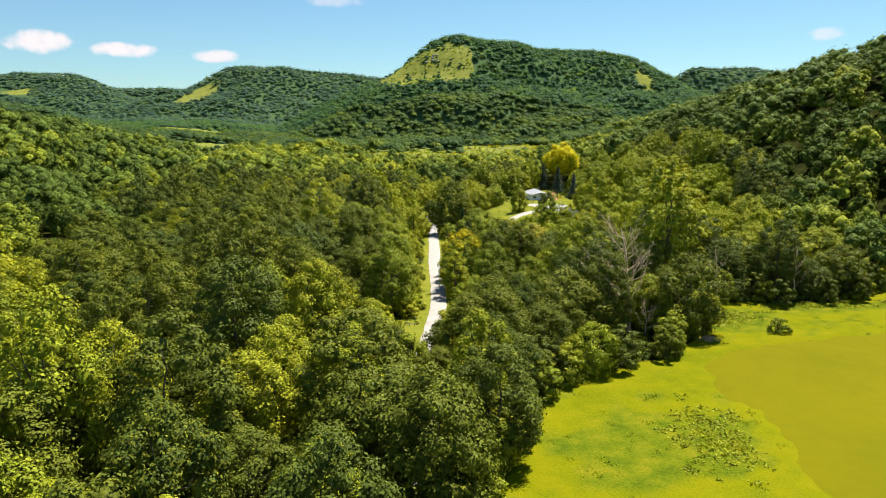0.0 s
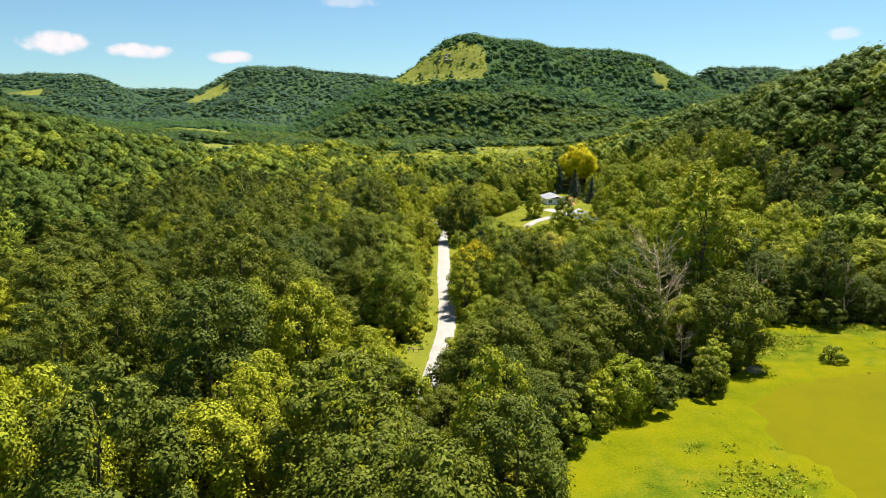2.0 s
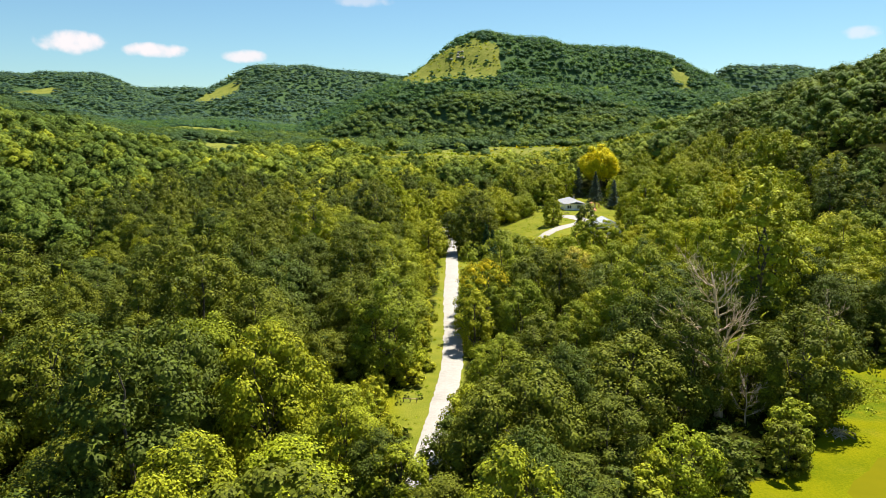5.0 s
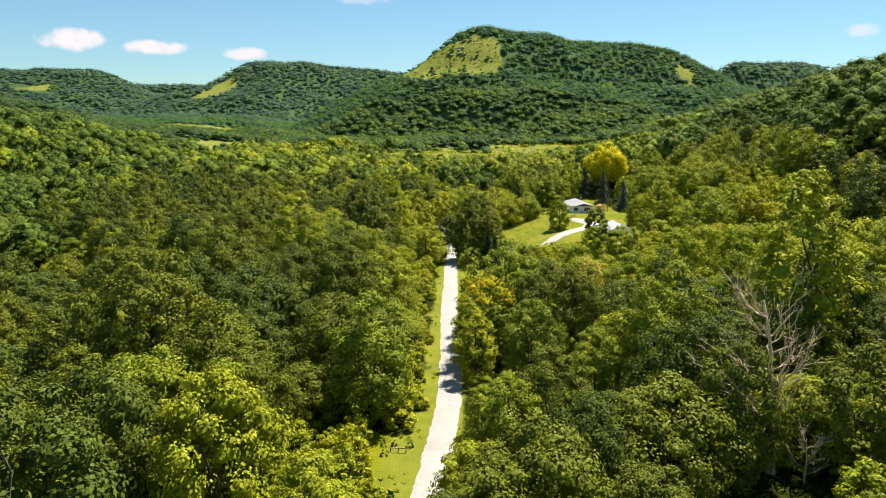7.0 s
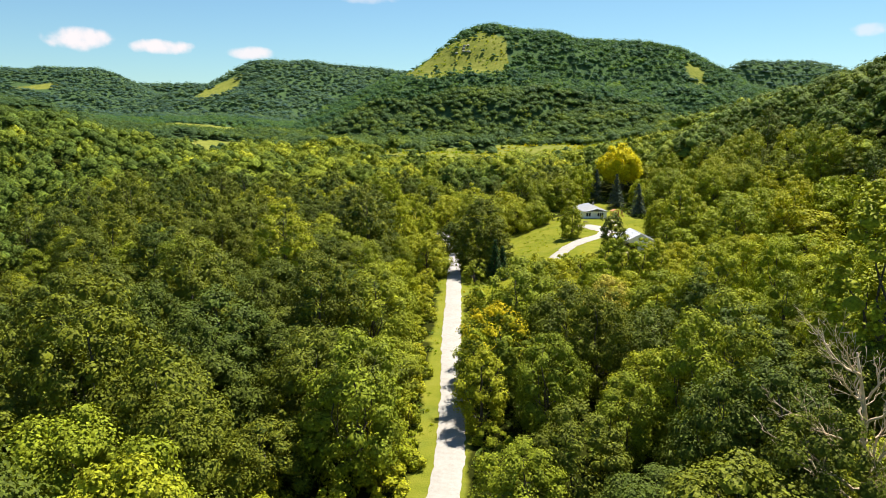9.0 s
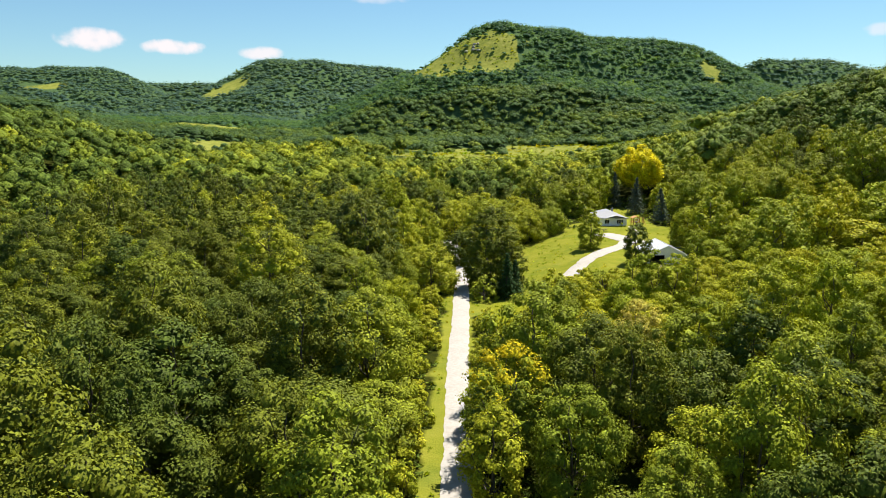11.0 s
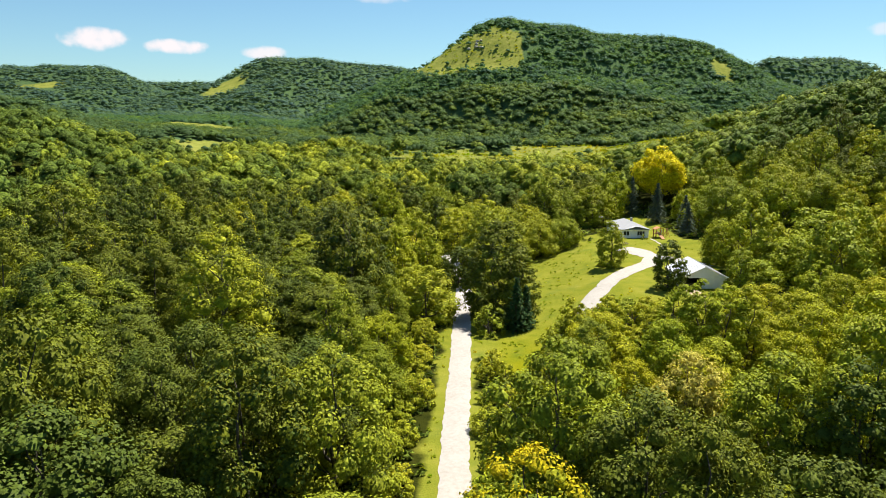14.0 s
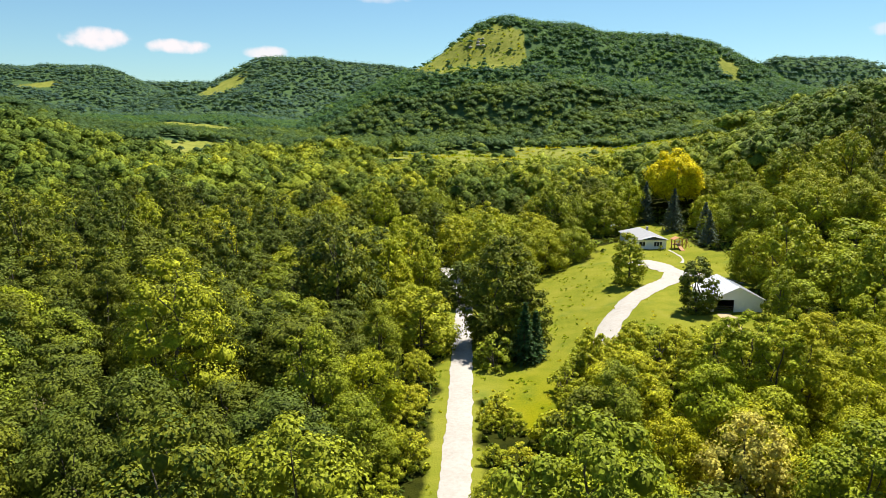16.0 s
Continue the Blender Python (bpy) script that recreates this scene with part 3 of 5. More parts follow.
def trunk_mesh(rng, H, R, tips, girth=0.3, material=None, limbs=7):
    bm = bmesh.new()
    lean = Vector((rng.normal() * 0.04 * H, rng.normal() * 0.04 * H, 0))
    n = 7
    pts = [Vector((0, 0, -0.6)) + (Vector((0, 0, H * 0.82)) + lean) * (i / n) + Vector((rng.normal(), rng.normal(), 0)) * 0.012 * H * (0 < i) for i in range(n + 1)]
    tube(bm, pts, [girth * (1.35 if i == 0 else 1 - 0.85 * i / n) for i in range(n + 1)], 7)
    order = rng.permutation(len(tips))[:limbs]
    for k in order:
        tip = tips[k]
        u = min(max(tip[2] / H - 0.28, 0.22), 0.75)
        i = int(u * n)
        tube(bm, limb(rng, pts[i], tip), [girth * 0.5 * (1 - 0.8 * j / 5) for j in range(6)], 5)
    return mesh_of("trunk", bm, material or BARK)


def make_tree(kind, label, seed, H, R, lumps, per, size, mat, group, low=0.3, flat=0.9, drop=0.0, girth=0.28, category="tree"):
    rng = np.random.default_rng(seed)
    top = tagged(new(kind), label, category, group)
    quads, clumps, tips = crown_quads(rng, H, R, lumps, per, size, low, flat, drop)
    child("trunk", trunk_mesh(rng, H, R, tips, girth), top)
    child("crown", clumps_mesh("crown", clumps, quads, mat, rng.uniform(-0.04, 0.04, lumps), rng.uniform(-0.04, 0.04, len(quads))), top)
    return top


SITES = [(32, 352, 9), (37, 366, 7), (64.7, 349, 6), (52.7, 302, 7), (11, 217, 6), (27.5, 207, 5)]          # (x, y, radius) of things that stand alone, to keep the woods off them


def stand(x, y, dz=0.0):
    return float(height(x, y)) + dz


def plant(proto, x, y, scale=1.0, turn=0.0, tall=1.0, keep=4.0, used=set()):
    """The first plant of a kind is the thing itself, later ones are copies."""
    SITES.append((x, y, keep))
    m = Matrix.LocRotScale((x, y, stand(x, y, -0.1)), Euler((0, 0, turn)), (scale, scale, scale * tall))
    if proto.name not in used:
        used.add(proto.name)
        proto.matrix_basis = m
        return proto
    made = copy_thing(proto, Matrix.Identity(4))
    made.matrix_basis = m
    return made


NEAR = [
    ("oak_tree", "broad green oak with a clumped crown in the woods", OAK, 15.0, 6.3, 60, 170, 0.335, 0.10, 0.97),
    ("oak_tree", "broad green oak with a clumped crown in the woods", OAK, 16.0, 5.6, 56, 170, 0.33, 0.12, 1.0),
    ("maple_tree", "yellow-green maple with a rounded full crown in the woods", MAPLE, 13.0, 5.8, 56, 170, 0.33, 0.06, 0.97),
    ("maple_tree", "yellow-green maple with a rounded full crown in the woods", MAPLE, 14.0, 5.2, 52, 170, 0.33, 0.08, 1.0),
    ("walnut_tree", "tall dark green walnut tree with a loose crown", WALNUT, 17.0, 6.0, 58, 170, 0.335, 0.10, 1.0),
    ("walnut_tree", "tall dark green walnut tree with a loose crown", WALNUT, 15.0, 6.5, 60, 170, 0.335, 0.10, 0.97),
    ("shrub", "bright green shrub at the edge of the woods", BRUSH, 4.8, 2.8, 20, 90, 0.32, 0.02, 0.95),
    ("shrub", "bright green shrub at the edge of the woods", BRUSH, 5.8, 2.6, 20, 90, 0.32, 0.02, 1.0),
    ("bush", "leafy green bush under the trees of the woods", MAPLE, 5.2, 2.7, 20, 90, 0.32, 0.02, 0.95),
    ("bush", "leafy green bush under the trees of the woods", BRUSH, 4.6, 2.9, 20, 90, 0.32, 0.02, 0.95),
    # Walnut leaves put the shaded side of the wood edge into the shrub colour.
    ("marsh_shrub", "dark green shrub leafy to the ground by the marsh", WALNUT, 6.8, 2.8, 24, 100, 0.32, 0.02, 1.0),
    ("marsh_shrub", "dark green shrub leafy to the ground by the marsh", OAK, 5.8, 2.9, 24, 100, 0.32, 0.02, 1.0),
]
PROTO = [make_tree(k, lab, 11 + i, H, R, n, per, s, mat, k.replace("_", " ") + "s of the near woods", low, flat, girth=0.28 if "tree" in k else 0.09, category="tree" if "tree" in k else "shrub")
         for i, (k, lab, mat, H, R, n, per, s, low, flat) in enumerate(NEAR)]


# simpler trees for the woods round the yard, seen from farther off
MID = [
    ("oak_tree", "broad green oak with a clumped crown behind the yard", OAK, 14.0, 6.4, 50, 84, 0.50, 0.06, 0.97),
    ("maple_tree", "yellow-green maple with a rounded full crown behind the yard", MAPLE, 12.0, 6.0, 48, 84, 0.48, 0.04, 0.97),
    ("maple_tree", "yellow-green maple with a rounded full crown behind the yard", MAPLE, 13.0, 5.5, 46, 84, 0.48, 0.05, 1.0),
    ("ash_tree", "tall dark green ash behind the yard", WALNUT, 15.5, 6.2, 50, 84, 0.50, 0.07, 1.0),
]
YARDWOODS = [make_tree(k, lab, 31 + i, H, R, n, per, s, mat, k.replace("_", " ") + "s round the yard", low, flat)
             for i, (k, lab, mat, H, R, n, per, s, low, flat) in enumerate(MID)]


def scatter(x0, x1, y0, y1, step, seed):
    rng = np.random.default_rng(seed)
    xs, ys = np.arange(x0, x1, step), np.arange(y0, y1, step * 0.87)
    X, Y = np.meshgrid(xs, ys)
    X = X + (np.arange(len(ys)) % 2)[:, None] * step / 2
    X = X + rng.uniform(-0.33, 0.33, X.shape) * step
    Y = Y + rng.uniform(-0.33, 0.33, Y.shape) * step
    return X.ravel(), Y.ravel(), rng


def free_of_sites(x, y):
    ok = np.ones(len(x), bool)
    for sx, sy, r in SITES:
        ok &= np.hypot(x - sx, y - sy) > r
    return ok

# ---------------------------------------------------------------- trees that stand out
def lone(kind, label, seed, x, y, H, R, lumps, per, size, mat, low=0.3, flat=0.95, drop=0.0, girth=0.28, category="tree", keep=None):
    ob = make_tree(kind, label, seed, H, R, lumps, per, size, mat, "", low, flat, drop, girth, category)
    return plant(ob, x, y, 1.0, seed * 1.3, keep=R * 0.8 if keep is None else keep)


def conifer(kind, label, seed, x, y, H, R, mat):
    """Whorls of drooping boughs round a straight stem."""
    rng = np.random.default_rng(seed)
    top = tagged(new(kind), label, "tree")
    bm = bmesh.new()
    tube(bm, [Vector((0, 0, -0.5)), Vector((0, 0, H * 0.5)), Vector((0, 0, H))], [0.22, 0.13, 0.03], 7)
    c, nor, size = [], [], []
    tiers = int(H * 2.1)
    for i in range(tiers):
        u = (i + 0.6) / tiers
        r = R * (1 - u) ** 0.85 + 0.15
        boughs = int(5 + 9 * (1 - u))
        for j in range(boughs):
            a = 6.283 * (j + rng.uniform(-0.3, 0.3)) / boughs + i * 0.7
            reach = r * rng.uniform(0.75, 1.12)
            z = H * (0.06 + 0.93 * u)
            tip = Vector((math.cos(a) * reach, math.sin(a) * reach, z - reach * 0.28))
            if j % 3 == 0:
                tube(bm, [Vector((0, 0, z)), tip], [0.04, 0.01], 4)
            for k in range(7):
                v = 0.25 + 0.75 * (k + rng.uniform(0, 1)) / 7
                c.append(Vector((0, 0, z)).lerp(tip, v) + Vector(rng.normal(size=3)) * 0.12)
                nor.append((math.cos(a) * 0.5 + rng.normal() * 0.35, math.sin(a) * 0.5 + rng.normal() * 0.35, 0.9))
                size.append(rng.uniform(0.45, 0.8))
    nor = np.array(nor)
    nor /= np.linalg.norm(nor, axis=1)[:, None]
    q = leaf_quads(np.array([tuple(p) for p in c]), nor, np.array(size), rng, 0.5)
    child("trunk", mesh_of("trunk", bm, BARK), top)
    child("crown", quads_mesh("crown", q, mat, rng.uniform(0, 0.2, len(q))), top)
    return plant(top, x, y, keep=R)


def dead_tree(label, seed, x, y, H, R, boughs, bias=0.0, stem=0.35, lean=0.0, first=0.3):
    """A bare tree: long limbs that sweep up and out, forking into fine twigs."""
    rng = np.random.default_rng(seed)
    top = tagged(new("dead_tree"), label, "tree")
    bm = bmesh.new()
    n = 10
    trunk = [Vector((rng.normal() * 0.12 * (i > 0) - lean * (i / n) ** 2, rng.normal() * 0.12 * (i > 0), -0.5 + H * 0.8 * i / n)) for i in range(n + 1)]
    tube(bm, trunk, [stem * (1.3 if i == 0 else 1 - 0.85 * i / n) for i in range(n + 1)], 8)
    child("trunk", mesh_of("trunk", bm, DEADWOOD), top)
    for j in range(boughs):
        bm = bmesh.new()
        u = first + (0.97 - first) * (j + 0.5) / boughs
        a = j * 2.4 + rng.uniform(-0.4, 0.4)
        out = R * rng.uniform(0.6, 1.0) * (1.1 - 0.6 * u)
        rise = H * rng.uniform(0.12, 0.28)
        s = trunk[min(int(u * n), n - 1)]
        e = s + Vector((math.cos(a) * out - bias * out, math.sin(a) * out * 0.7, rise))
        m = 9
        main = [s.lerp(e, k / m) + Vector((0, 0, rise * 0.5 * ((k / m) ** 2 - k / m))) + Vector(rng.normal(size=3)) * 0.035 * out * (0 < k < m) for k in range(m + 1)]
        girth = stem * (0.42 - 0.18 * u)
        tube(bm, main, [girth * (1 - 0.88 * k / m) for k in range(m + 1)], 5)
        for k in range(9):
            i = 3 + k % 7
            p, way = main[i], (main[i] - main[i - 1]).normalized()
            side = way.cross(Vector((0, 0, 1))) * (1 if k % 2 else -1)
            way = (way + side * rng.uniform(0.2, 0.7) + Vector((0, 0, rng.uniform(-0.1, 0.6)))).normalized()
            L = R * rng.uniform(0.16, 0.36)
            twig = limb(rng, p, p + way * L, 0.12, 4)
            g = girth * (1 - 0.88 * i / m) * 0.6
            tube(bm, twig, [max(g * (1 - 0.8 * q / 4), 0.014) for q in range(5)], 4)
            for v in range(3):
                q = twig[1 + v]
                w2 = (way + Vector(rng.normal(size=3)) * 0.45).normalized() * L * 0.4
                tube(bm, [q, q + w2 * 0.55 + Vector(rng.normal(size=3)) * 0.05, q + w2 + Vector((0, 0, 0.1))], [max(g * 0.45, 0.02), 0.018, 0.011], 3)
        child("bough", mesh_of("bough", bm, DEADWOOD), top)
    for k, f in ((8, 0.22), (15, 0.18)):
        SITES.append((x * (1 - k * 0.006), y - k, f * H))
    return plant(top, x, y, keep=3.0)


dead_tree("tall bare dead tree with pale forked limbs by the pond", 5, 37.6, 141, 27, 9.5, 16, 0.35, 0.58, 2.2, 0.30)
dead_tree("slender bare dead tree at the edge of the marsh", 6, 64, 165, 14, 3.6, 7, 0.0, 0.2)
dead_tree("low bare dead tree with tangled grey twigs", 7, 40.2, 138, 8, 3.4, 7, -0.2, 0.16)
dead_tree("grey dead tree standing among green woods", 8, -52, 222, 10, 3.5, 7, 0.0, 0.18)
dead_tree("pale dead tree at the far end of the marsh", 9, 84, 168, 15, 4.5, 8, 0.1, 0.24)
SITES += [(35, 133.5, 6), (6.6, 172, 4), (26.5, 208, 8), (24, 200, 6), (38.5, 191, 7), (36, 183, 5), (12, 220, 3.5), (54, 366, 7), (50, 384, 6), (60, 346, 5), (62, 362, 4), (57, 258, 5), (47, 264, 6), (64, 393, 9), (59, 400, 7), (72, 333, 9), (66, 341, 7), (66, 358, 6), (66, 372, 6), (81, 326, 6)]

lone("cottonwood_tree", "towering grey-green cottonwood beside the marsh", 51, 53, 171, 34.5, 7.4, 130, 50, 0.52, OAK, 0.12, 1.0, girth=0.6)
lone("cottonwood_tree", "towering grey-green cottonwood beside the marsh", 52, 60, 178, 27, 6.2, 100, 50, 0.52, OAK, 0.12, 1.0, girth=0.5)
lone("golden_tree", "big domed tree with golden yellow leaves behind the house", 53, 67, 405, 22.0, 9.3, 110, 100, 0.66, GOLD, 0.47, 1.0, girth=0.5)


for i, (bx, by, bh, br, mat) in enumerate([(-40, 234, 25, 7.6, OAK), (-37.5, 216, 15, 7.0, WALNUT), (-53, 184, 13, 7.0, WALNUT), (-30, 160, 13.5, 6.6, WALNUT), (-36, 140, 14.8, 7.4, OAK), (-59, 222, 17, 6.4, OAK), (-32, 246, 13.5, 6.0, WALNUT)]):
    lone("broad_tree", "large domed tree rising over the woods beside the lane", 130 + i, bx, by, bh, br, 76, 150, 0.36, mat, 0.06, 1.0, girth=0.4, keep=0.85 * br)


def turning_tree(seed, x, y, H, R):
    """Green below, with the upper boughs already yellow."""
    rng = np.random.default_rng(seed)
    top = tagged(new("turning_tree"), "roadside tree with its upper leaves turned yellow", "tree")
    quads, clumps, tips = crown_quads(rng, H, R, 84, 52, 0.32, 0.1, 1.0)
    tones = []
    for c in (clumps.mean(1), quads.mean(1)):
        t = smooth(0.4, 0.95, c[:, 2] / H + 0.12 * ripple(c[:, 0], c[:, 1], 4.0, 3)) + rng.normal(size=len(c)) * 0.16
        tones.append(np.clip(t, 0.01, 0.99))
    child("trunk", trunk_mesh(rng, H, R, tips), top)
    child("crown", clumps_mesh("crown", clumps, quads, AUTUMN, *tones), top)
    return plant(top, x, y, keep=5.0)


for i, (bx, by) in enumerate([(-8.9, 146.2), (-7.7, 146.4), (-8.6, 143.6), (-5.6, 146.0), (-9.3, 150.2)]):
    lone("small_bush", "small dark round bush in the grass beside the lane", 140 + i, bx, by, 0.9, 0.5, 8, 40, 0.16, WALNUT, 0.02, category="shrub", girth=0.03, keep=0.5)
turning_tree(54, 4.8, 180, 15.5, 5.9)
lone("shrub", "big bright yellow-green bush at the marsh edge", 104, 25.5, 117.5, 9, 4.4, 40, 120, 0.3, MAPLE, 0.03)
lone("roadside_tree", "low green tree leaning over the end of the lane", 106, 2.4, 128.5, 9.8, 4.3, 44, 130, 0.32, OAK, 0.06)
lone("roadside_tree", "low green tree leaning over the end of the lane", 107, 0.6, 119.5, 9.0, 4.0, 42, 130, 0.32, WALNUT, 0.06)
lone("roadside_tree", "low green tree leaning over the end of the lane", 108, -5.5, 113.5, 8.0, 3.8, 40, 130, 0.32, OAK, 0.06)
lone("pale_bush", "small pale bush in bloom beside the hidden lane", 105, -6.6, 103.5, 4.6, 1.5, 22, 34, 0.26, TAN, 0.05, category="shrub", girth=0.08, keep=3.2)
lone("roadside_tree", "green tree reaching over the edge of the lane", 101, 2.9, 171, 12, 3.8, 50, 100, 0.30, OAK, 0.1)
lone("roadside_tree", "green tree reaching over the edge of the lane", 102, 1.9, 189, 9, 3.4, 54, 90, 0.30, MAPLE, 0.08)
for i, (bx, by, bh, br) in enumerate([(32.4, 240, 14.4, 3.8), (35.8, 241, 15.0, 4.0), (39.4, 239.5, 15.0, 4.0), (43, 241, 14.2, 3.8)]):
    lone("broad_tree", "yellow-green tree rising from the slope before the barn", 150 + i, bx, by, bh, br, 50, 130, 0.33, MAPLE, 0.06, 1.02)
lone("tan_bush", "round bush with dry tan leaves among green shrubs", 55, 27.5, 215.5, 13.2, 4.5, 74, 50, 0.32, TAN, 0.05, keep=6.0)
lone("willow_tree", "tall pale grey-green willow rising over the woods", 56, -33, 288, 23, 6.6, 100, 48, 0.55, WILLOW, 0.08, 1.0, 1.2)
lone("roadside_tree", "tall dark tree leaning over the gravel lane", 57, 3.4, 275, 21.5, 6.3, 140, 50, 0.48, WALNUT, 0.02, 1.0)
lone("roadside_tree", "lower dark tree beside the gravel lane", 58, 7.8, 270.5, 15, 4.2, 84, 48, 0.46, WALNUT, 0.02, 1.0)
lone("shrub", "rounded shrub spreading at the edge of the lane", 59, 1.9, 262, 6.2, 3.2, 28, 36, 0.42, OAK, 0.02)
lone("roadside_tree", "dark tree closing over the far end of the lane", 75, -5.4, 303, 10.5, 5.0, 60, 70, 0.46, WALNUT, 0.02)
lone("roadside_tree", "green tree closing over the far end of the lane", 76, -1.2, 309, 11.5, 5.0, 60, 70, 0.46, OAK, 0.02)
conifer("cedar_tree", "dark pointed cedar beside the gravel lane", 60, 7.2, 264, 11, 2.8, CEDAR)
conifer("cedar_tree", "dark pointed cedar beside the gravel lane", 73, 9.2, 266, 9, 2.6, CEDAR)
lone("shrub", "dark shrub under the roadside trees", 74, 4.4, 265.5, 5.0, 3.0, 40, 40, 0.36, WALNUT, 0.02)
conifer("spruce_tree", "tall blue-green spruce behind the house", 61, 60.8, 381, 14, 4.4, NEEDLES)
conifer("spruce_tree", "tall blue-green spruce behind the house", 62, 55.0, 396, 14.5, 4.2, NEEDLES)
conifer("spruce_tree", "smaller blue-green spruce beside the yard", 63, 64.5, 355, 10, 3.6, NEEDLES)
conifer("spruce_tree", "smaller blue-green spruce beside the yard", 64, 66.5, 366, 11, 3.6, NEEDLES)
lone("yard_tree", "loose green yard tree before the white house", 65, 32.3, 306, 12.5, 3.7, 80, 48, 0.40, OAK, 0.03)
lone("yard_tree", "dark dense yard tree beside the barn", 66, 41.0, 282.0, 11.5, 3.5, 84, 50, 0.40, WALNUT, 0.03)
lone("yard_tree", "rounded green yard tree beyond the barn", 67, 61.5, 312, 12.5, 5.0, 90, 50, 0.46, OAK, 0.03)
lone("yard_tree", "airy green tree beside the barn", 68, 55.2, 279.3, 10.5, 3.3, 46, 90, 0.34, OAK, 0.04)
lone("shrub", "round bush by the wall of the white house", 69, 49.6, 348.5, 1.8, 1.0, 14, 26, 0.25, OAK, 0.02)
lone("shrub", "dark bush standing in the marsh grass", 70, 68.4, 142, 3.4, 2.3, 24, 36, 0.36, OAK, 0.02)
lone("shrub", "dark rounded tree among the low shrubs", 71, 12.6, 227, 11.0, 4.4, 76, 48, 0.36, WALNUT, 0.05)
lone("yard_tree", "dark bluish tree among yellow-green shrubs", 72, 40.5, 200, 16.5, 5.4, 90, 48, 0.36, WALNUT, 0.05)
for i, (bx, by, bh, br) in enumerate([(16, 335, 10.5, 6.0), (24.5, 341, 10, 5.6), (9, 328, 10, 5.6), (17, 347, 10.5, 5.4), (26, 372, 9, 4.6), (34, 385, 9, 4.6)]):
    lone("yard_tree", "low spreading tree at the edge of the lawn", 80 + i, bx, by, bh, br, 46, 140, 0.38, OAK, 0.2)
for i, (bx, by, bh, br) in enumerate([(51.5, 277.5, 1.6, 1.2), (54.0, 276.0, 1.8, 1.4), (49.5, 272.0, 1.4, 1.1), (53, 270, 2.0, 1.5), (57, 268, 4.0, 2.2), (36, 262, 5.0, 2.6), (29, 264, 4.0, 2.4), (41.5, 260.5, 5.0, 2.8), (23.5, 262, 4.2, 2.4), (47, 263, 6.6, 2.8), (52, 264.5, 7.5, 3.0), (44, 268.5, 3.6, 2.0), (20, 263.5, 4.0, 2.3), (17, 259, 4.6, 2.6), (21.5, 257, 5.0, 2.8), (14.5, 255, 4.4, 2.4), (26.5, 268.5, 3.4, 2.0), (18.5, 253, 5.0, 2.8), (13, 250, 4.6, 2.6), (24.5, 253, 5.2, 2.8), (28.5, 258, 5.0, 2.8)]):
    lone("shrub", "low yellow-green shrub on the slope before the barn", 110 + i, bx, by, bh, br, 26, 36, 0.36, BRUSH if i % 3 else OAK, 0.02)
for i, (bx, by, bh, br) in enumerate([(75, 353, 16.5, 7.8), (84, 343, 16.5, 8.2), (93, 353, 16, 7.6), (80, 368, 15, 7.0), (96, 337, 14, 7.0)]):
    lone("yard_tree", "large dense tree on the slope beside the yard", 90 + i, bx, by, bh, br, 60, 150, 0.42, OAK, 0.16)


# ---------------------------------------------------------------- house, barn and yard
def box(bm, x0, x1, y0, y1, z0, z1, bevel=0.0):
    r = bmesh.ops.create_cube(bm, size=1.0)
    bmesh.ops.scale(bm, vec=(x1 - x0, y1 - y0, z1 - z0), verts=r["verts"])
    bmesh.ops.translate(bm, vec=((x0 + x1) / 2, (y0 + y1) / 2, (z0 + z1) / 2), verts=r["verts"])
    if bevel:
        bmesh.ops.bevel(bm, geom=list({e for v in r["verts"] for e in v.link_edges}), offset=bevel, segments=1, affect="EDGES")


def part(name, bm, material, parent, label=""):
    return child(name, mesh_of(name, bm, material, True), parent, label)


def slab(bm, pts, thick):
    """A flat plate through the given corners, thickened downwards."""
    top = [bm.verts.new(p) for p in pts]
    low = [bm.verts.new((p[0], p[1], p[2] - thick)) for p in pts]
    bm.faces.new(top)
    bm.faces.new(low[::-1])
    for i in range(len(pts)):
        j = (i + 1) % len(pts)
        bm.faces.new((top[i], low[i], low[j], top[j]))


def wall_with_holes(bm, x0, x1, z0, z1, y0, y1, holes):
    """A wall along x from y0 to y1 thick, with openings (x0, x1, z0, z1) from left to right."""
    x = x0
    for hx0, hx1, hz0, hz1 in holes:
        box(bm, x, hx0, y0, y1, z0, z1)
        if hz0 > z0:
            box(bm, hx0, hx1, y0, y1, z0, hz0)
        if hz1 < z1:
            box(bm, hx0, hx1, y0, y1, hz1, z1)
        x = hx1
    box(bm, x, x1, y0, y1, z0, z1)


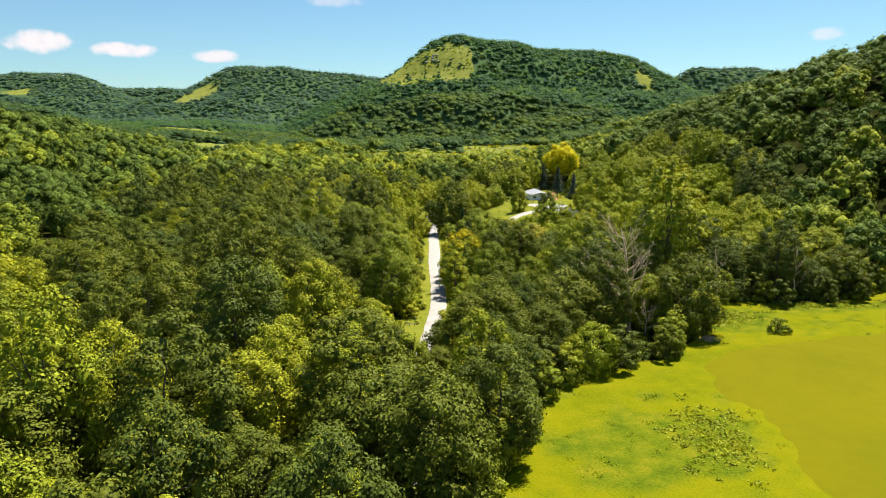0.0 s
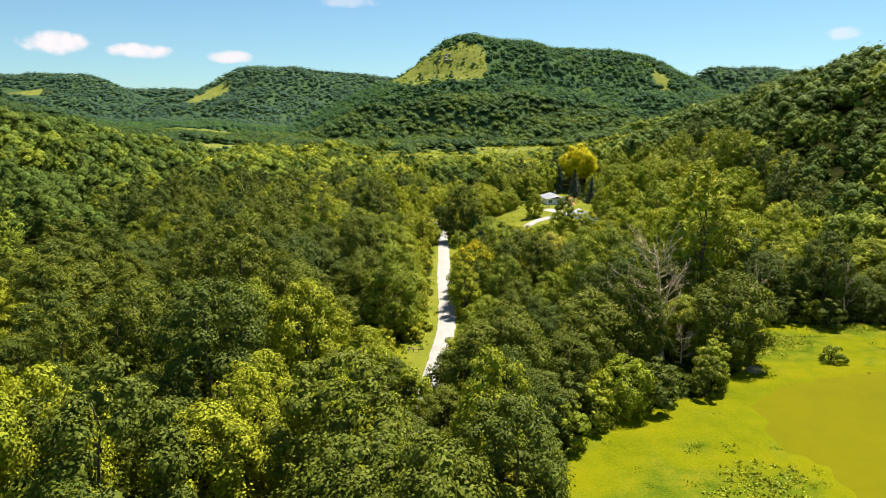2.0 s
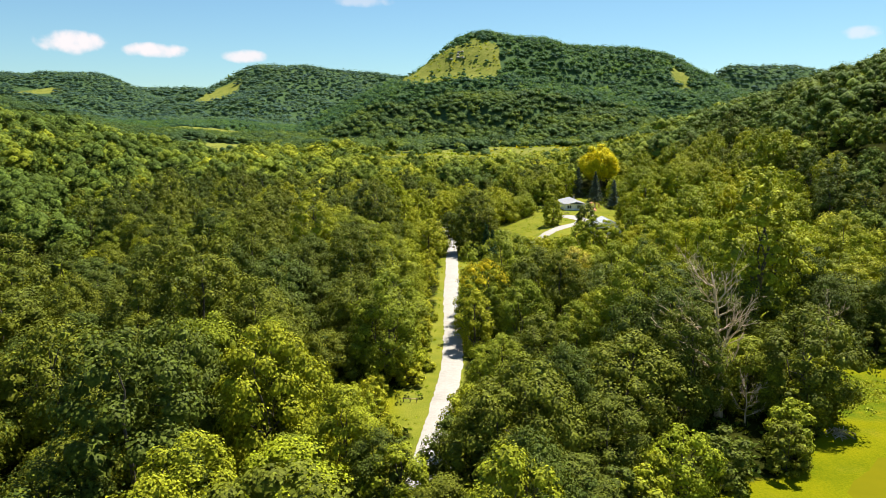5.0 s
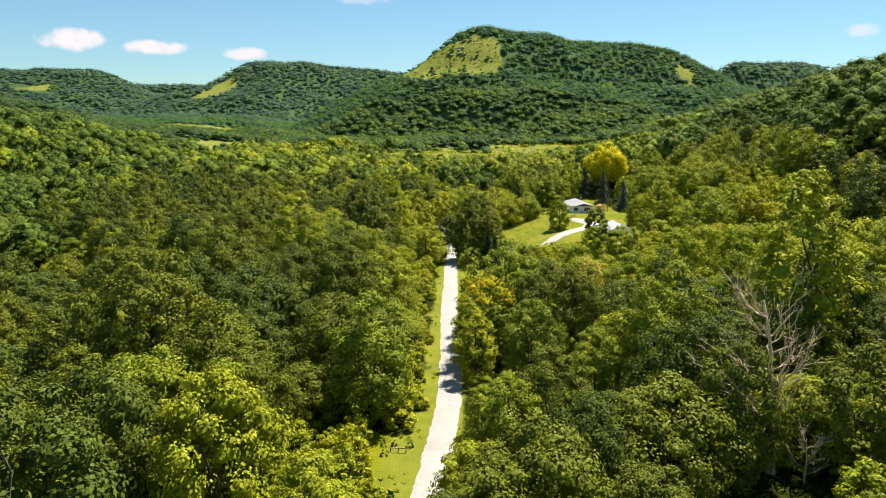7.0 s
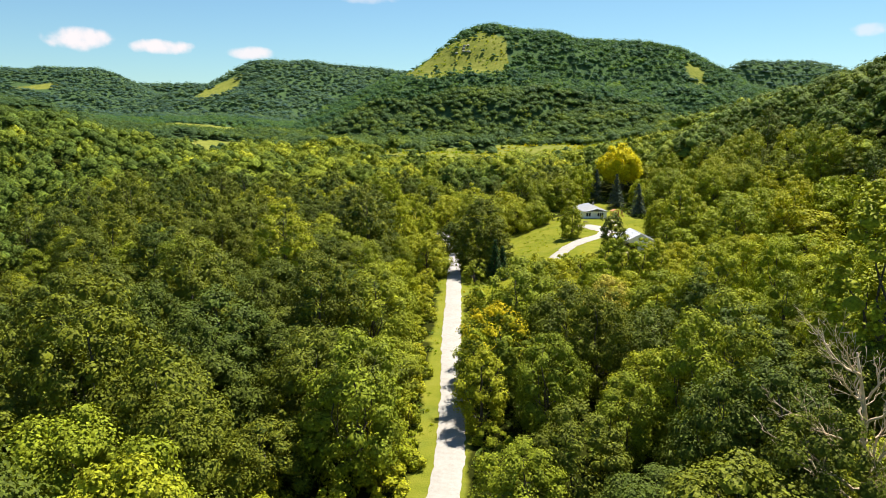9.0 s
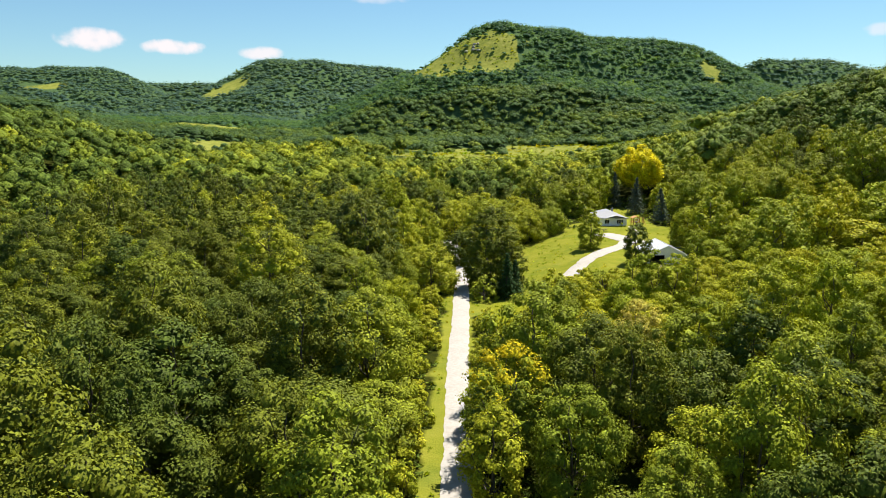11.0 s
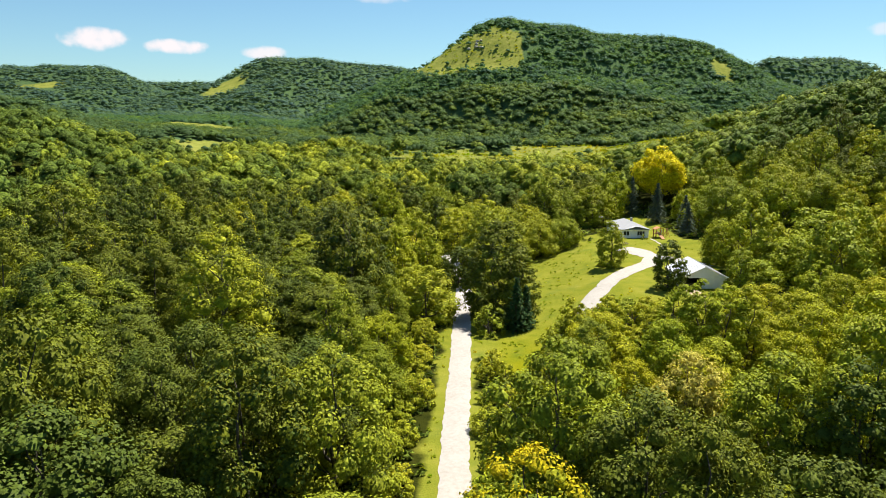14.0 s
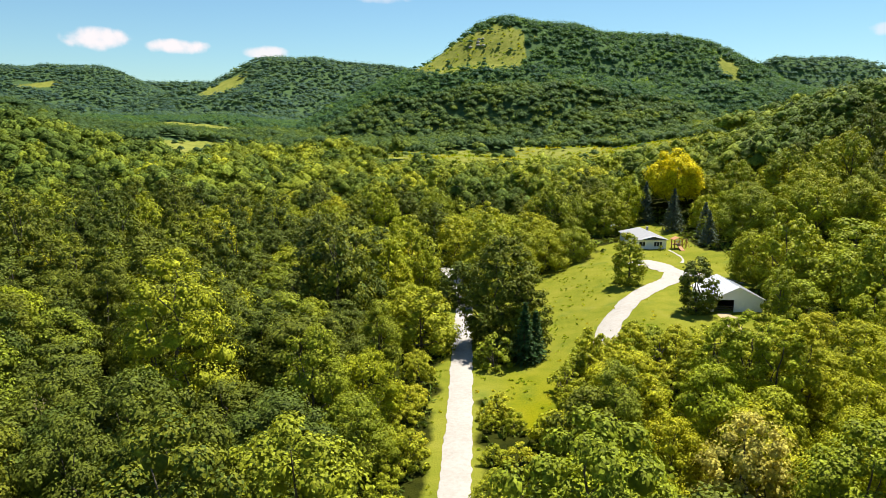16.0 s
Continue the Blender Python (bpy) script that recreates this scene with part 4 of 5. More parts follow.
def house():
    top = tagged(new("house"), "single-storey white house with a grey hipped roof", "house")
    W, D, H = 8.8, 16.0, 2.7
    holes = [(1.0, 2.7, 0.75, 2.05), (3.5, 4.4, 0.1, 2.1), (5.3, 7.6, 0.75, 2.05)]
    bm = bmesh.new()
    wall_with_holes(bm, 0, W, -0.6, H, 0, 0.2, holes)
    part("front_wall", bm, WHITE_SIDING, top)
    for nm, b in (("side_wall", (0, 0.2, 0.2, D, -0.6, H)), ("side_wall", (W - 0.2, W, 0.2, D, -0.6, H)), ("back_wall", (0.2, W - 0.2, D - 0.2, D, -0.6, H))):
        bm = bmesh.new()
        box(bm, *b)
        part(nm, bm, WHITE_SIDING, top)
    bm = bmesh.new()
    box(bm, 0.2, W - 0.2, 0.2, D - 0.2, -0.55, 0.02)
    part("floor_slab", bm, DARK, top)
    for i in range(11):                                            # clapboards on the front
        z = 0.02 + i * 0.245
        for a0, a1 in [(0.0, W)] if z > 2.1 or z < 0.65 else [(0, 0.92), (2.78, 3.42), (4.48, 5.22), (7.68, W)]:
            bm = bmesh.new()
            box(bm, a0, a1, -0.03, 0.0, z, z + 0.225)
            part("clapboard", bm, WHITE_SIDING, top)
    for hx0, hx1, hz0, hz1 in (holes[0], holes[2]):
        win = child("window", None, top)
        bm = bmesh.new()
        for b in ((hx0 - 0.1, hx1 + 0.1, hz0 - 0.1, hz0), (hx0 - 0.1, hx1 + 0.1, hz1, hz1 + 0.1), (hx0 - 0.1, hx0, hz0, hz1), (hx1, hx1 + 0.1, hz0, hz1)):
            box(bm, b[0], b[1], -0.06, 0.06, b[2], b[3])
        part("window_frame", bm, WHITE_SIDING, win)
        n = 3 if hx1 - hx0 > 2 else 2
        for k in range(n):
            p0, p1 = hx0 + (hx1 - hx0) * k / n, hx0 + (hx1 - hx0) * (k + 1) / n
            bm = bmesh.new()
            box(bm, p0 + 0.05, p1 - 0.05, 0.08, 0.1, hz0, hz1)
            part("pane", bm, GLASS, win)
            if k:
                bm = bmesh.new()
                box(bm, p0 - 0.05, p0 + 0.05, -0.02, 0.12, hz0, hz1)
                part("mullion", bm, WHITE_SIDING, win)
        bm = bmesh.new()
        box(bm, hx0 - 0.15, hx1 + 0.15, -0.14, 0.0, hz0 - 0.17, hz0 - 0.1)
        part("sill", bm, WHITE_SIDING, win)
    door = child("door", None, top)
    bm = bmesh.new()
    box(bm, 3.5, 4.4, 0.06, 0.11, 0.1, 2.1, 0.01)
    part("door_leaf", bm, WHITE_SIDING, door)
    bm = bmesh.new()
    box(bm, 3.62, 3.68, -0.01, 0.06, 1.0, 1.12)
    part("handle", bm, DARK, door)
    bm = bmesh.new()
    box(bm, 3.2, 4.7, -1.1, -0.04, -0.5, 0.08, 0.02)
    part("doorstep", bm, GRAVEL, top)
    e, rise = 0.55, 2.0
    A, B, C, E = (-e, -e, H), (W + e, -e, H), (W + e, D + e, H), (-e, D + e, H)
    R0, R1 = (W / 2, 4.4, H + rise), (W / 2, D - 4.4, H + rise)
    roof = child("roof", None, top)
    for plane in ((A, B, R0), (B, C, R1, R0), (C, E, R1), (E, A, R0, R1)):
        bm = bmesh.new()
        slab(bm, plane, 0.14)
        part("roof_plane", bm, ROOF_GREY, roof)
    bm = bmesh.new()
    slab(bm, (A, B, C, E), 0.12)
    part("soffit", bm, WHITE_SIDING, roof)
    gable = child("front_gable", None, top)                        # shallow gable over the front rooms
    G = 0.95
    for s0, s1 in ((0.9, W / 2 + 0.4), (W + 0.35, W / 2 + 0.4)):
        bm = bmesh.new()
        pts = [(s0, -0.95, H + 0.02), (s1, -0.95, H + G), (s1, 2.6, H + G), (s0, 2.6, H + 0.02)]
        slab(bm, pts if s0 < s1 else pts[::-1], 0.1)
        part("roof_plane", bm, ROOF_GREY, gable)
    bm = bmesh.new()
    box(bm, W * 0.62, W * 0.62 + 0.6, 8.0, 8.6, H + 0.9, H + 2.6)
    part("chimney", bm, ROCK, top)
    z = min(stand(43, 350), stand(51, 351)) - 0.05
    top.matrix_basis = pose(42.9, 350.2, z + 0.1, 0, 0, 6)
    SITES.append((46, 358, 11))


def barn():
    top = tagged(new("barn"), "white metal barn with an open dark doorway", "barn")
    W, D, H, P = 9.8, 12.0, 2.65, 4.95
    bm = bmesh.new()
    wall_with_holes(bm, 0, W, -0.8, H, 0, 0.15, [(0.35, 4.2, -0.05, 2.45)])
    part("front_wall", bm, WHITE_SIDING, top)
    for y in (0.0, D - 0.15):
        bm = bmesh.new()
        lo = [bm.verts.new((x, y, z)) for x, z in ((0, H), (W, H), (W / 2, P))]
        hi = [bm.verts.new((x, y + 0.15, z)) for x, z in ((0, H), (W, H), (W / 2, P))]
        bm.faces.new(lo), bm.faces.new(hi[::-1])
        for i in range(3):
            bm.faces.new((lo[i], hi[i], hi[(i + 1) % 3], lo[(i + 1) % 3]))
        part("gable", bm, WHITE_SIDING, top)
    for nm, b in (("side_wall", (0, 0.15, 0.15, D, -0.8, H)), ("side_wall", (W - 0.15, W, 0.15, D, -0.8, H)), ("back_wall", (0.15, W - 0.15, D - 0.15, D, -0.8, H)), ("floor_slab", (0.15, W - 0.15, 0.15, D - 0.15, -0.8, -0.06)), ("partition", (4.4, 4.5, 0.15, D - 0.15, -0.06, H))):
        bm = bmesh.new()
        box(bm, *b)
        part(nm, bm, DARK if nm in ("floor_slab", "partition") else WHITE_SIDING, top)
    for k in range(7):                                             # standing ribs of the cladding
        bm = bmesh.new()
        x = 4.45 + k * 0.78
        box(bm, x, x + 0.05, -0.025, 0.0, -0.4, H)
        part("cladding_rib", bm, WHITE_SIDING, top)
    e = 0.35
    for s0, s1, z0 in ((-e, W / 2, H - 0.12), (W + e, W / 2, H - 0.12)):
        roof = child("roof_side", None, top)
        bm = bmesh.new()
        pts = [(s0, -e, z0), (s1, -e, P + 0.06), (s1, D + e, P + 0.06), (s0, D + e, z0)]
        slab(bm, pts if s0 < s1 else pts[::-1], 0.08)
        part("roof_sheet", bm, ROOF_METAL, roof)
        for k in range(16):
            y = -e + 0.4 + k * 0.78
            bm = bmesh.new()
            q = [(s0, y, z0 + 0.05), (s1, y, P + 0.11), (s1, y + 0.06, P + 0.11), (s0, y + 0.06, z0 + 0.05)]
            slab(bm, q if s0 < s1 else q[::-1], 0.05)
            part("seam", bm, ROOF_METAL, roof)
    bm = bmesh.new()
    for x in (0.29, 4.2):
        box(bm, x, x + 0.1, -0.06, 0.0, -0.1, 2.55)
    box(bm, 0.29, 4.3, -0.06, 0.0, 2.45, 2.57)
    part("door_trim", bm, WHITE_SIDING, top)
    for k in range(3):                                             # rails across the doorway
        bm = bmesh.new()
        box(bm, 0.4, 4.15, 0.3, 0.36, 0.25 + 0.4 * k, 0.38 + 0.4 * k)
        part("gate_rail", bm, BARK, top)
    top.matrix_basis = pose(44.0, 282.6, stand(49, 285) - 0.1, 0, 0, 2)
    SITES.append((49.5, 288, 9.5))


def playset():
    top = tagged(new("playset"), "red-stained wooden playset with a round wheel", "playset")
    for x in (0, 1.7):
        for y in (0, 1.4):
            bm = bmesh.new()
            box(bm, x, x + 0.18, y, y + 0.18, -0.4, 2.3, 0.01)
            part("post", bm, REDWOOD, top)
    for k in range(7):
        bm = bmesh.new()
        box(bm, -0.05 + 0.27 * k, 0.19 + 0.27 * k, -0.05, 1.6, 1.0, 1.06)
        part("deck_board", bm, REDWOOD, top)
    for z in (1.4, 1.75):
        bm = bmesh.new()
        box(bm, 0, 1.82, -0.05, 0.0, z, z + 0.12)
        part("rail", bm, REDWOOD, top)
    for s0, s1 in ((-0.2, 0.93), (2.06, 0.93)):
        bm = bmesh.new()
        p = [(s0, -0.2, 2.25), (s1, -0.2, 2.8), (s1, 1.75, 2.8), (s0, 1.75, 2.25)]
        slab(bm, p if s0 < s1 else p[::-1], 0.06)
        part("roof_plane", bm, REDWOOD, top)
    bm = bmesh.new()
    slab(bm, [(0.4, -2.4, 0.1), (1.2, -2.4, 0.1), (1.2, -0.1, 1.1), (0.4, -0.1, 1.1)], 0.08)
    part("slide", bm, REDWOOD, top)
    for x, s in ((2.4, 0.5), (3.6, -0.5)):
        bm = bmesh.new()
        tube(bm, [Vector((x, 0.0, -0.3)), Vector((3.0, 0.7, 2.2))], [0.06, 0.06], 6)
        tube(bm, [Vector((x, 1.5, -0.3)), Vector((3.0, 0.7, 2.2))], [0.06, 0.06], 6)
        part("swing_leg", bm, REDWOOD, top)
    bm = bmesh.new()
    tube(bm, [Vector((1.7, 0.7, 2.2)), Vector((3.2, 0.7, 2.2))], [0.07, 0.07], 6)
    part("swing_beam", bm, REDWOOD, top)
    bm = bmesh.new()
    ring = [Vector((0.85 + 0.5 * math.cos(k * math.pi / 6), -0.1, 1.75 + 0.5 * math.sin(k * math.pi / 6))) for k in range(13)]
    tube(bm, ring, [0.07] * 13, 6)
    part("wheel", bm, WHITE_SIDING, top, "pale round wheel")
    top.matrix_basis = pose(53.8, 350.6, stand(55, 351), 0, 0, 12) @ Matrix.Diagonal((1.35, 1.35, 1.2, 1))
    SITES.append((56, 351, 4))


def picnic_table():
    top = tagged(new("picnic_table"), "weathered wooden picnic table on the lawn", "table")
    for k in range(5):
        bm = bmesh.new()
        box(bm, 0, 1.9, 0.6 + 0.16 * k, 0.74 + 0.16 * k, 0.72, 0.76)
        part("table_board", bm, BARK, top)
    for y in (0.0, 1.55):
        bm = bmesh.new()
        box(bm, 0, 1.9, y, y + 0.28, 0.42, 0.46)
        part("bench_board", bm, BARK, top)
    for x in (0.25, 1.55):
        for y0, y1 in ((0.15, 0.8), (1.7, 1.1)):
            bm = bmesh.new()
            tube(bm, [Vector((x, y0, -0.1)), Vector((x, y1, 0.72))], [0.05, 0.05], 5)
            part("leg", bm, BARK, top)
    top.matrix_basis = pose(41.4, 337.0, stand(42, 338), 0, 0, 20)
    SITES.append((42, 338, 3))


def shelter():
    top = tagged(new("garden_shelter"), "small open wooden shelter with a pale roof", "shelter")
    for x in (0, 2.1):
        for y in (0, 1.8):
            bm = bmesh.new()
            box(bm, x, x + 0.14, y, y + 0.14, -0.4, 2.2)
            part("post", bm, BARK, top)
    for s0, s1 in ((-0.3, 1.12), (2.54, 1.12)):
        bm = bmesh.new()
        p = [(s0, -0.3, 2.15), (s1, -0.3, 2.75), (s1, 2.25, 2.75), (s0, 2.25, 2.15)]
        slab(bm, p if s0 < s1 else p[::-1], 0.07)
        part("roof_plane", bm, ROOF_GREY, top)
    bm = bmesh.new()
    box(bm, 0.05, 2.2, 1.85, 1.92, 0.0, 1.3)
    part("back_panel", bm, BARK, top)
    top.matrix_basis = pose(40.6, 377.5, stand(41.5, 378), 0, 0, 8)
    SITES.append((42, 378, 3.5))


def low_rail():
    top = tagged(new("low_rail"), "low weathered wooden rail on short posts in the grass", "fence")
    bm = bmesh.new()
    box(bm, 0, 2.3, 0.0, 0.09, 0.5, 0.62, 0.01)
    part("rail", bm, EARTH, top)
    for x in (0.1, 1.1, 2.1):
        bm = bmesh.new()
        box(bm, x, x + 0.11, 0.095, 0.2, -0.35, 0.68, 0.01)
        part("post", bm, BARK, top)
    top.matrix_basis = pose(-8.1, 144.6, stand(-7, 144.5), 0, 0, -5)
    SITES.append((-7.5, 143, 4.5))


house(), barn(), playset(), picnic_table(), shelter(), low_rail()
ribbon("footpath", along([(52.0, 349.0), (52.6, 344), (52.8, 339), (52.2, 334.5), (50.5, 330)], 0.5), 0.35, GRAVEL, "narrow pale footpath from the house to the drive", "path", 0.12, 3, 0.1, 4)
ribbon("gravel_apron", along([(38.5, 331), (42, 327.5), (45.5, 321), (47.5, 314)], 0.5), 2.9, GRAVEL, "wide pale gravel apron before the house", "driveway", 0.2, 7, 0.4, 8)
ribbon("gravel_yard", along([(46, 320), (50, 318), (54, 313), (57, 307)], 0.5), 2.2, GRAVEL, "pale gravel yard behind the barn", "driveway", 0.14, 7, 0.4, 5)
ribbon("bare_earth", along([(46.2, 281.5), (45.8, 277), (44.5, 271), (43.2, 265), (45, 260)], 0.5), 1.5, EARTH, "strip of bare tan earth before the barn door", "ground", 0.1, 5, 0.6, 6)


def brush_pile():
    rng = np.random.default_rng(3)
    top = tagged(new("brush_pile"), "heap of grey dead branches at the marsh edge", "brush pile")
    for k in range(46):
        bm = bmesh.new()
        a, r = rng.uniform(0, 6.28), rng.uniform(0, 1.6)
        p = Vector((math.cos(a) * r * 1.5, math.sin(a) * r, rng.uniform(0, 0.9) * (1 - r / 2.2)))
        b = rng.uniform(0, 6.28)
        w = Vector((math.cos(b), math.sin(b), rng.uniform(-0.1, 0.45))) * rng.uniform(0.8, 2.2)
        tube(bm, limb(rng, p - w * 0.5, p + w * 0.5, 0.12, 3), [0.07, 0.06, 0.045, 0.02], 5)
        part("branch", bm, DEADWOOD, top)
    top.matrix_basis = pose(52.3, 136.2, stand(52.3, 136.2, 0.05))
    SITES.append((52.3, 136.2, 2.5))


brush_pile()


# the limestone outcrop on the bald face of the bluff
def outcrop():
    rng = np.random.default_rng(12)
    top = tagged(new("rock_outcrop"), "pale limestone outcrop on the bald bluff", "rock")
    for k in range(9):
        bm = bmesh.new()
        bmesh.ops.create_icosphere(bm, subdivisions=2, radius=1.0)
        for v in bm.verts:
            v.co = v.co * (1 + 0.28 * noise.noise(v.co * 1.3 + Vector((k * 7, 0, 0))))
            v.co.z = round(v.co.z * 2.5) / 2.5
        bmesh.ops.scale(bm, vec=(rng.uniform(1.2, 3.0), rng.uniform(1, 2), rng.uniform(0.8, 1.8)), verts=bm.verts)
        x, y = -13 + rng.normal() * 7, 1008 + rng.normal() * 3.5
        bmesh.ops.translate(bm, vec=(x, y, stand(x, y, 0.3)), verts=bm.verts)
        part("boulder", bm, ROCK, top)


outcrop()

# ---------------------------------------------------------------- what grows where: (x, y, reach x, reach y, tone -1 dark .. 1 yellow-green, height)
# Lowest tones beside the marsh: dark trees, with the bank's shade added in colour.
NEAR_STANDS = [
    (-38, 75, 34, 42, 0.0, 1.0), (-40, 120, 20, 16, -1.1, 1.0), (-17, 132, 9, 14, 0.6, 1.0), (-4, 66, 12, 30, -0.7, 0.9), (12, 110, 13, 18, -0.9, 1.0), (13, 162, 10, 16, 0.35, 0.95), (36, 136, 18, 18, -1.3, 1.0), (12, 85, 12, 30, -0.8, 1.0),
    (58, 178, 30, 18, -2.0, 1.0), (-42, 150, 22, 18, -1.8, 1.1), (-38, 182, 38, 30, -2.1, 1.15), (-36, 214, 28, 16, -1.9, 1.0), (-14, 160, 7, 50, 0.55, 0.65),
    (40, 166, 18, 14, 0.4, 1.1), (34, 192, 26, 16, 0.0, 0.95), (92, 180, 30, 10, -2.2, 1.1), (92, 202, 30, 12, 0.2, 1.1),
]
YARD_STANDS = [
    (-12, 225, 7, 40, 0.6, 0.62), (-126, 224, 28, 18, 1.3, 0.3), (-104, 198, 18, 22, 1.3, 0.35), (36, 222, 30, 24, 0.8, 0.75), (16, 238, 14, 9, 0.4, 0.7), (32, 258, 30, 13, 0.5, 0.3),
    (75, 240, 26, 40, 1.2, 1.0), (85, 300, 34, 50, 1.2, 0.9), (-50, 270, 30, 40, -0.85, 1.0), (-100, 260, 50, 70, -0.65, 1.0),
    (-20, 300, 14, 40, 0.3, 0.8), (-20, 260, 14, 24, 0.1, 0.9), (-150, 330, 70, 80, -0.95, 1.0), (150, 300, 40, 60, -0.9, 0.9),
]
FAR_STANDS = [
    (90, 360, 32, 36, 1.2, 0.9), (10, 345, 20, 24, 0.7, 0.8), (12, 400, 60, 40, 0.0, 1.0), (-60, 420, 60, 60, 0.05, 0.9),
    (20, 575, 120, 45, 0.6, 0.05), (-190, 610, 50, 40, 0.3, 0.3), (-40, 500, 90, 40, 0.3, 0.8), (-150, 600, 60, 50, 0.3, 0.8),
    (100, 600, 60, 60, -0.4, 1.0), (30, 730, 160, 18, -0.5, 1.1), (-230, 450, 80, 120, -0.55, 1.0), (-330, 600, 150, 160, -1.2, 1.0), (-480, 760, 150, 130, -0.9, 1.0), (-330, 890, 60, 60, 0.2, 0.25),
    (180, 420, 70, 120, -1.5, 0.9), (236, 430, 26, 40, -1.5, 0.72), (260, 560, 90, 120, -1.1, 1.0),
]


def stand_of(x, y):
    """Tone and height that the stands give to a place."""
    x, y = np.asarray(x, float), np.asarray(y, float)
    tone, tall, total = 0.0 * x, 0.0 * x + 0.35, 0.0 * x + 0.35
    for cx, cy, rx, ry, t, h in NEAR_STANDS + YARD_STANDS + FAR_STANDS:
        w = np.exp(-1.2 * (((x - cx) / rx) ** 2 + ((y - cy) / ry) ** 2))
        tone, tall, total = tone + w * t, tall + w * h, total + w
    return tone / total, tall / total


# ---------------------------------------------------------------- the near woods, tree by tree
def near_zone(x, y):
    return (y > 32) & (y < 262) & (np.abs(x) < np.minimum(np.where(x > 0, 104, 108), 14 + 0.62 * y))


def plant_near_woods():
    X, Y, rng = scatter(-115, 112, 25, 266, 11.2, 21)
    gap = X - road_x(Y)
    ok = near_zone(X, Y) & (open_land(X, Y) < 0.35) & free_of_sites(X, Y) & ((gap > 5.6) | (gap < -7.6) | (Y < 118))
    for x, y in zip(X[ok], Y[ok]):
        tone, tall = (float(v) for v in stand_of(x, y))
        tone += 0.25 * float(ripple(x, y, 26, 9)) + rng.normal() * 0.32
        edge = float(open_land(x + 3, y)) + float(open_land(x - 3, y)) + float(open_land(x, y - 4))
        if abs(x - float(road_x(y))) < 8 and 92 < y < 128:
            k, s, tall = (int(rng.integers(8, 12)), rng.uniform(0.8, 1.1), 1.0) if y > 116 else (int(rng.integers(4, 6)), rng.uniform(0.55, 0.7), 0.9)
        elif (edge > 0.5 and rng.random() < 0.45) or (tall < 0.7 and rng.random() < 0.35) or (tall < 0.6 and rng.random() < 0.8):
            k, s = int(rng.integers(6, 8)), rng.uniform(0.85, 1.25)
        else:
            k = int(rng.integers(4, 6)) if tone < -0.3 else int(rng.integers(2, 4)) if tone > 0.3 else int(rng.integers(0, 2))
            s = (0.75 + 0.5 * rng.random() ** 1.3) * (0.5 + 0.5 * tall)
            tall = 0.6 + 0.4 * tall
        plant(PROTO[k], x, y, s, rng.uniform(0, 6.28), tall * rng.uniform(0.7, 1.25) if k < 6 else rng.uniform(0.85, 1.2), keep=0.0)


def yard_zone(x, y):
    return (y >= 262) & (y < 408) & (x > -150) & (x < 126)


def plant_yard_woods():
    X, Y, rng = scatter(-152, 128, 260, 410, 11.3, 27)
    ok = yard_zone(X, Y) & (open_land(X, Y) < 0.4) & free_of_sites(X, Y) & (np.abs(X - road_x(Y)) > np.where(Y > 308, 3.4, 6)) & (np.hypot((X - 27) / 9, (Y - 276) / 14) > 1)
    for x, y in zip(X[ok], Y[ok]):
        tone, tall = (float(v) for v in stand_of(x, y))
        tone += 0.3 * float(ripple(x, y, 26, 9)) + rng.normal() * 0.4
        k = 3 if tone < -0.25 else int(rng.integers(1, 3)) if tone > 0.25 else 0
        plant(YARDWOODS[k], x, y, (0.75 + 0.5 * rng.random() ** 1.3) * (0.6 + 0.4 * tall), rng.uniform(0, 6.28), (0.5 + 0.5 * tall) * rng.uniform(0.7, 1.3), keep=0.0)


def plant_edge_shrubs():
    """Low growth that closes the foot of the woods along the marsh, the lane and the lawns."""
    X, Y, rng = scatter(-16, 130, 60, 262, 3.0, 23)
    here = open_land(X, Y)
    near = np.maximum.reduce([open_land(X + dx, Y + dy) for dx, dy in ((2.6, 0), (-2.6, 0), (0, -2.6), (0, 2.6), (4.4, 0), (0, -4.4))])
    gap = X - road_x(Y)
    ok = (here < 0.3) & (near > 0.5) & free_of_sites(X, Y) & ((gap > 4.0) | (gap < -5.3))
    for x, y in zip(X[ok], Y[ok]):
        if rng.random() < 0.85:
            wet = float(marsh(x, y)) > -9
            k = int(rng.integers(10, 12)) if wet and rng.random() < 0.8 else int(rng.integers(6, 8))
            plant(PROTO[k], x, y, rng.uniform(0.8, 1.3) if wet else rng.uniform(0.5, 0.95), rng.uniform(0, 6.28), rng.uniform(0.7, 1.15), keep=0.0)


def plant_understorey():
    """Shrubs between the trees, where the woods are thin."""
    X, Y, rng = scatter(-60, 60, 84, 264, 5.4, 25)
    thin = ((X > 5) & (Y > 186)) | ((X < -6) & (Y < 175) & (rng.random(len(X)) < 0.75))
    ok = thin & (open_land(X, Y) < 0.3) & free_of_sites(X, Y) & (np.abs(X - road_x(Y)) > 5)
    for x, y in zip(X[ok], Y[ok]):
        plant(PROTO[int(rng.integers(8, 10))], x, y, rng.uniform(0.7, 1.15), rng.uniform(0, 6.28), rng.uniform(0.7, 1.1), keep=0.0)


plant_near_woods()
plant_yard_woods()
plant_edge_shrubs()
plant_understorey()


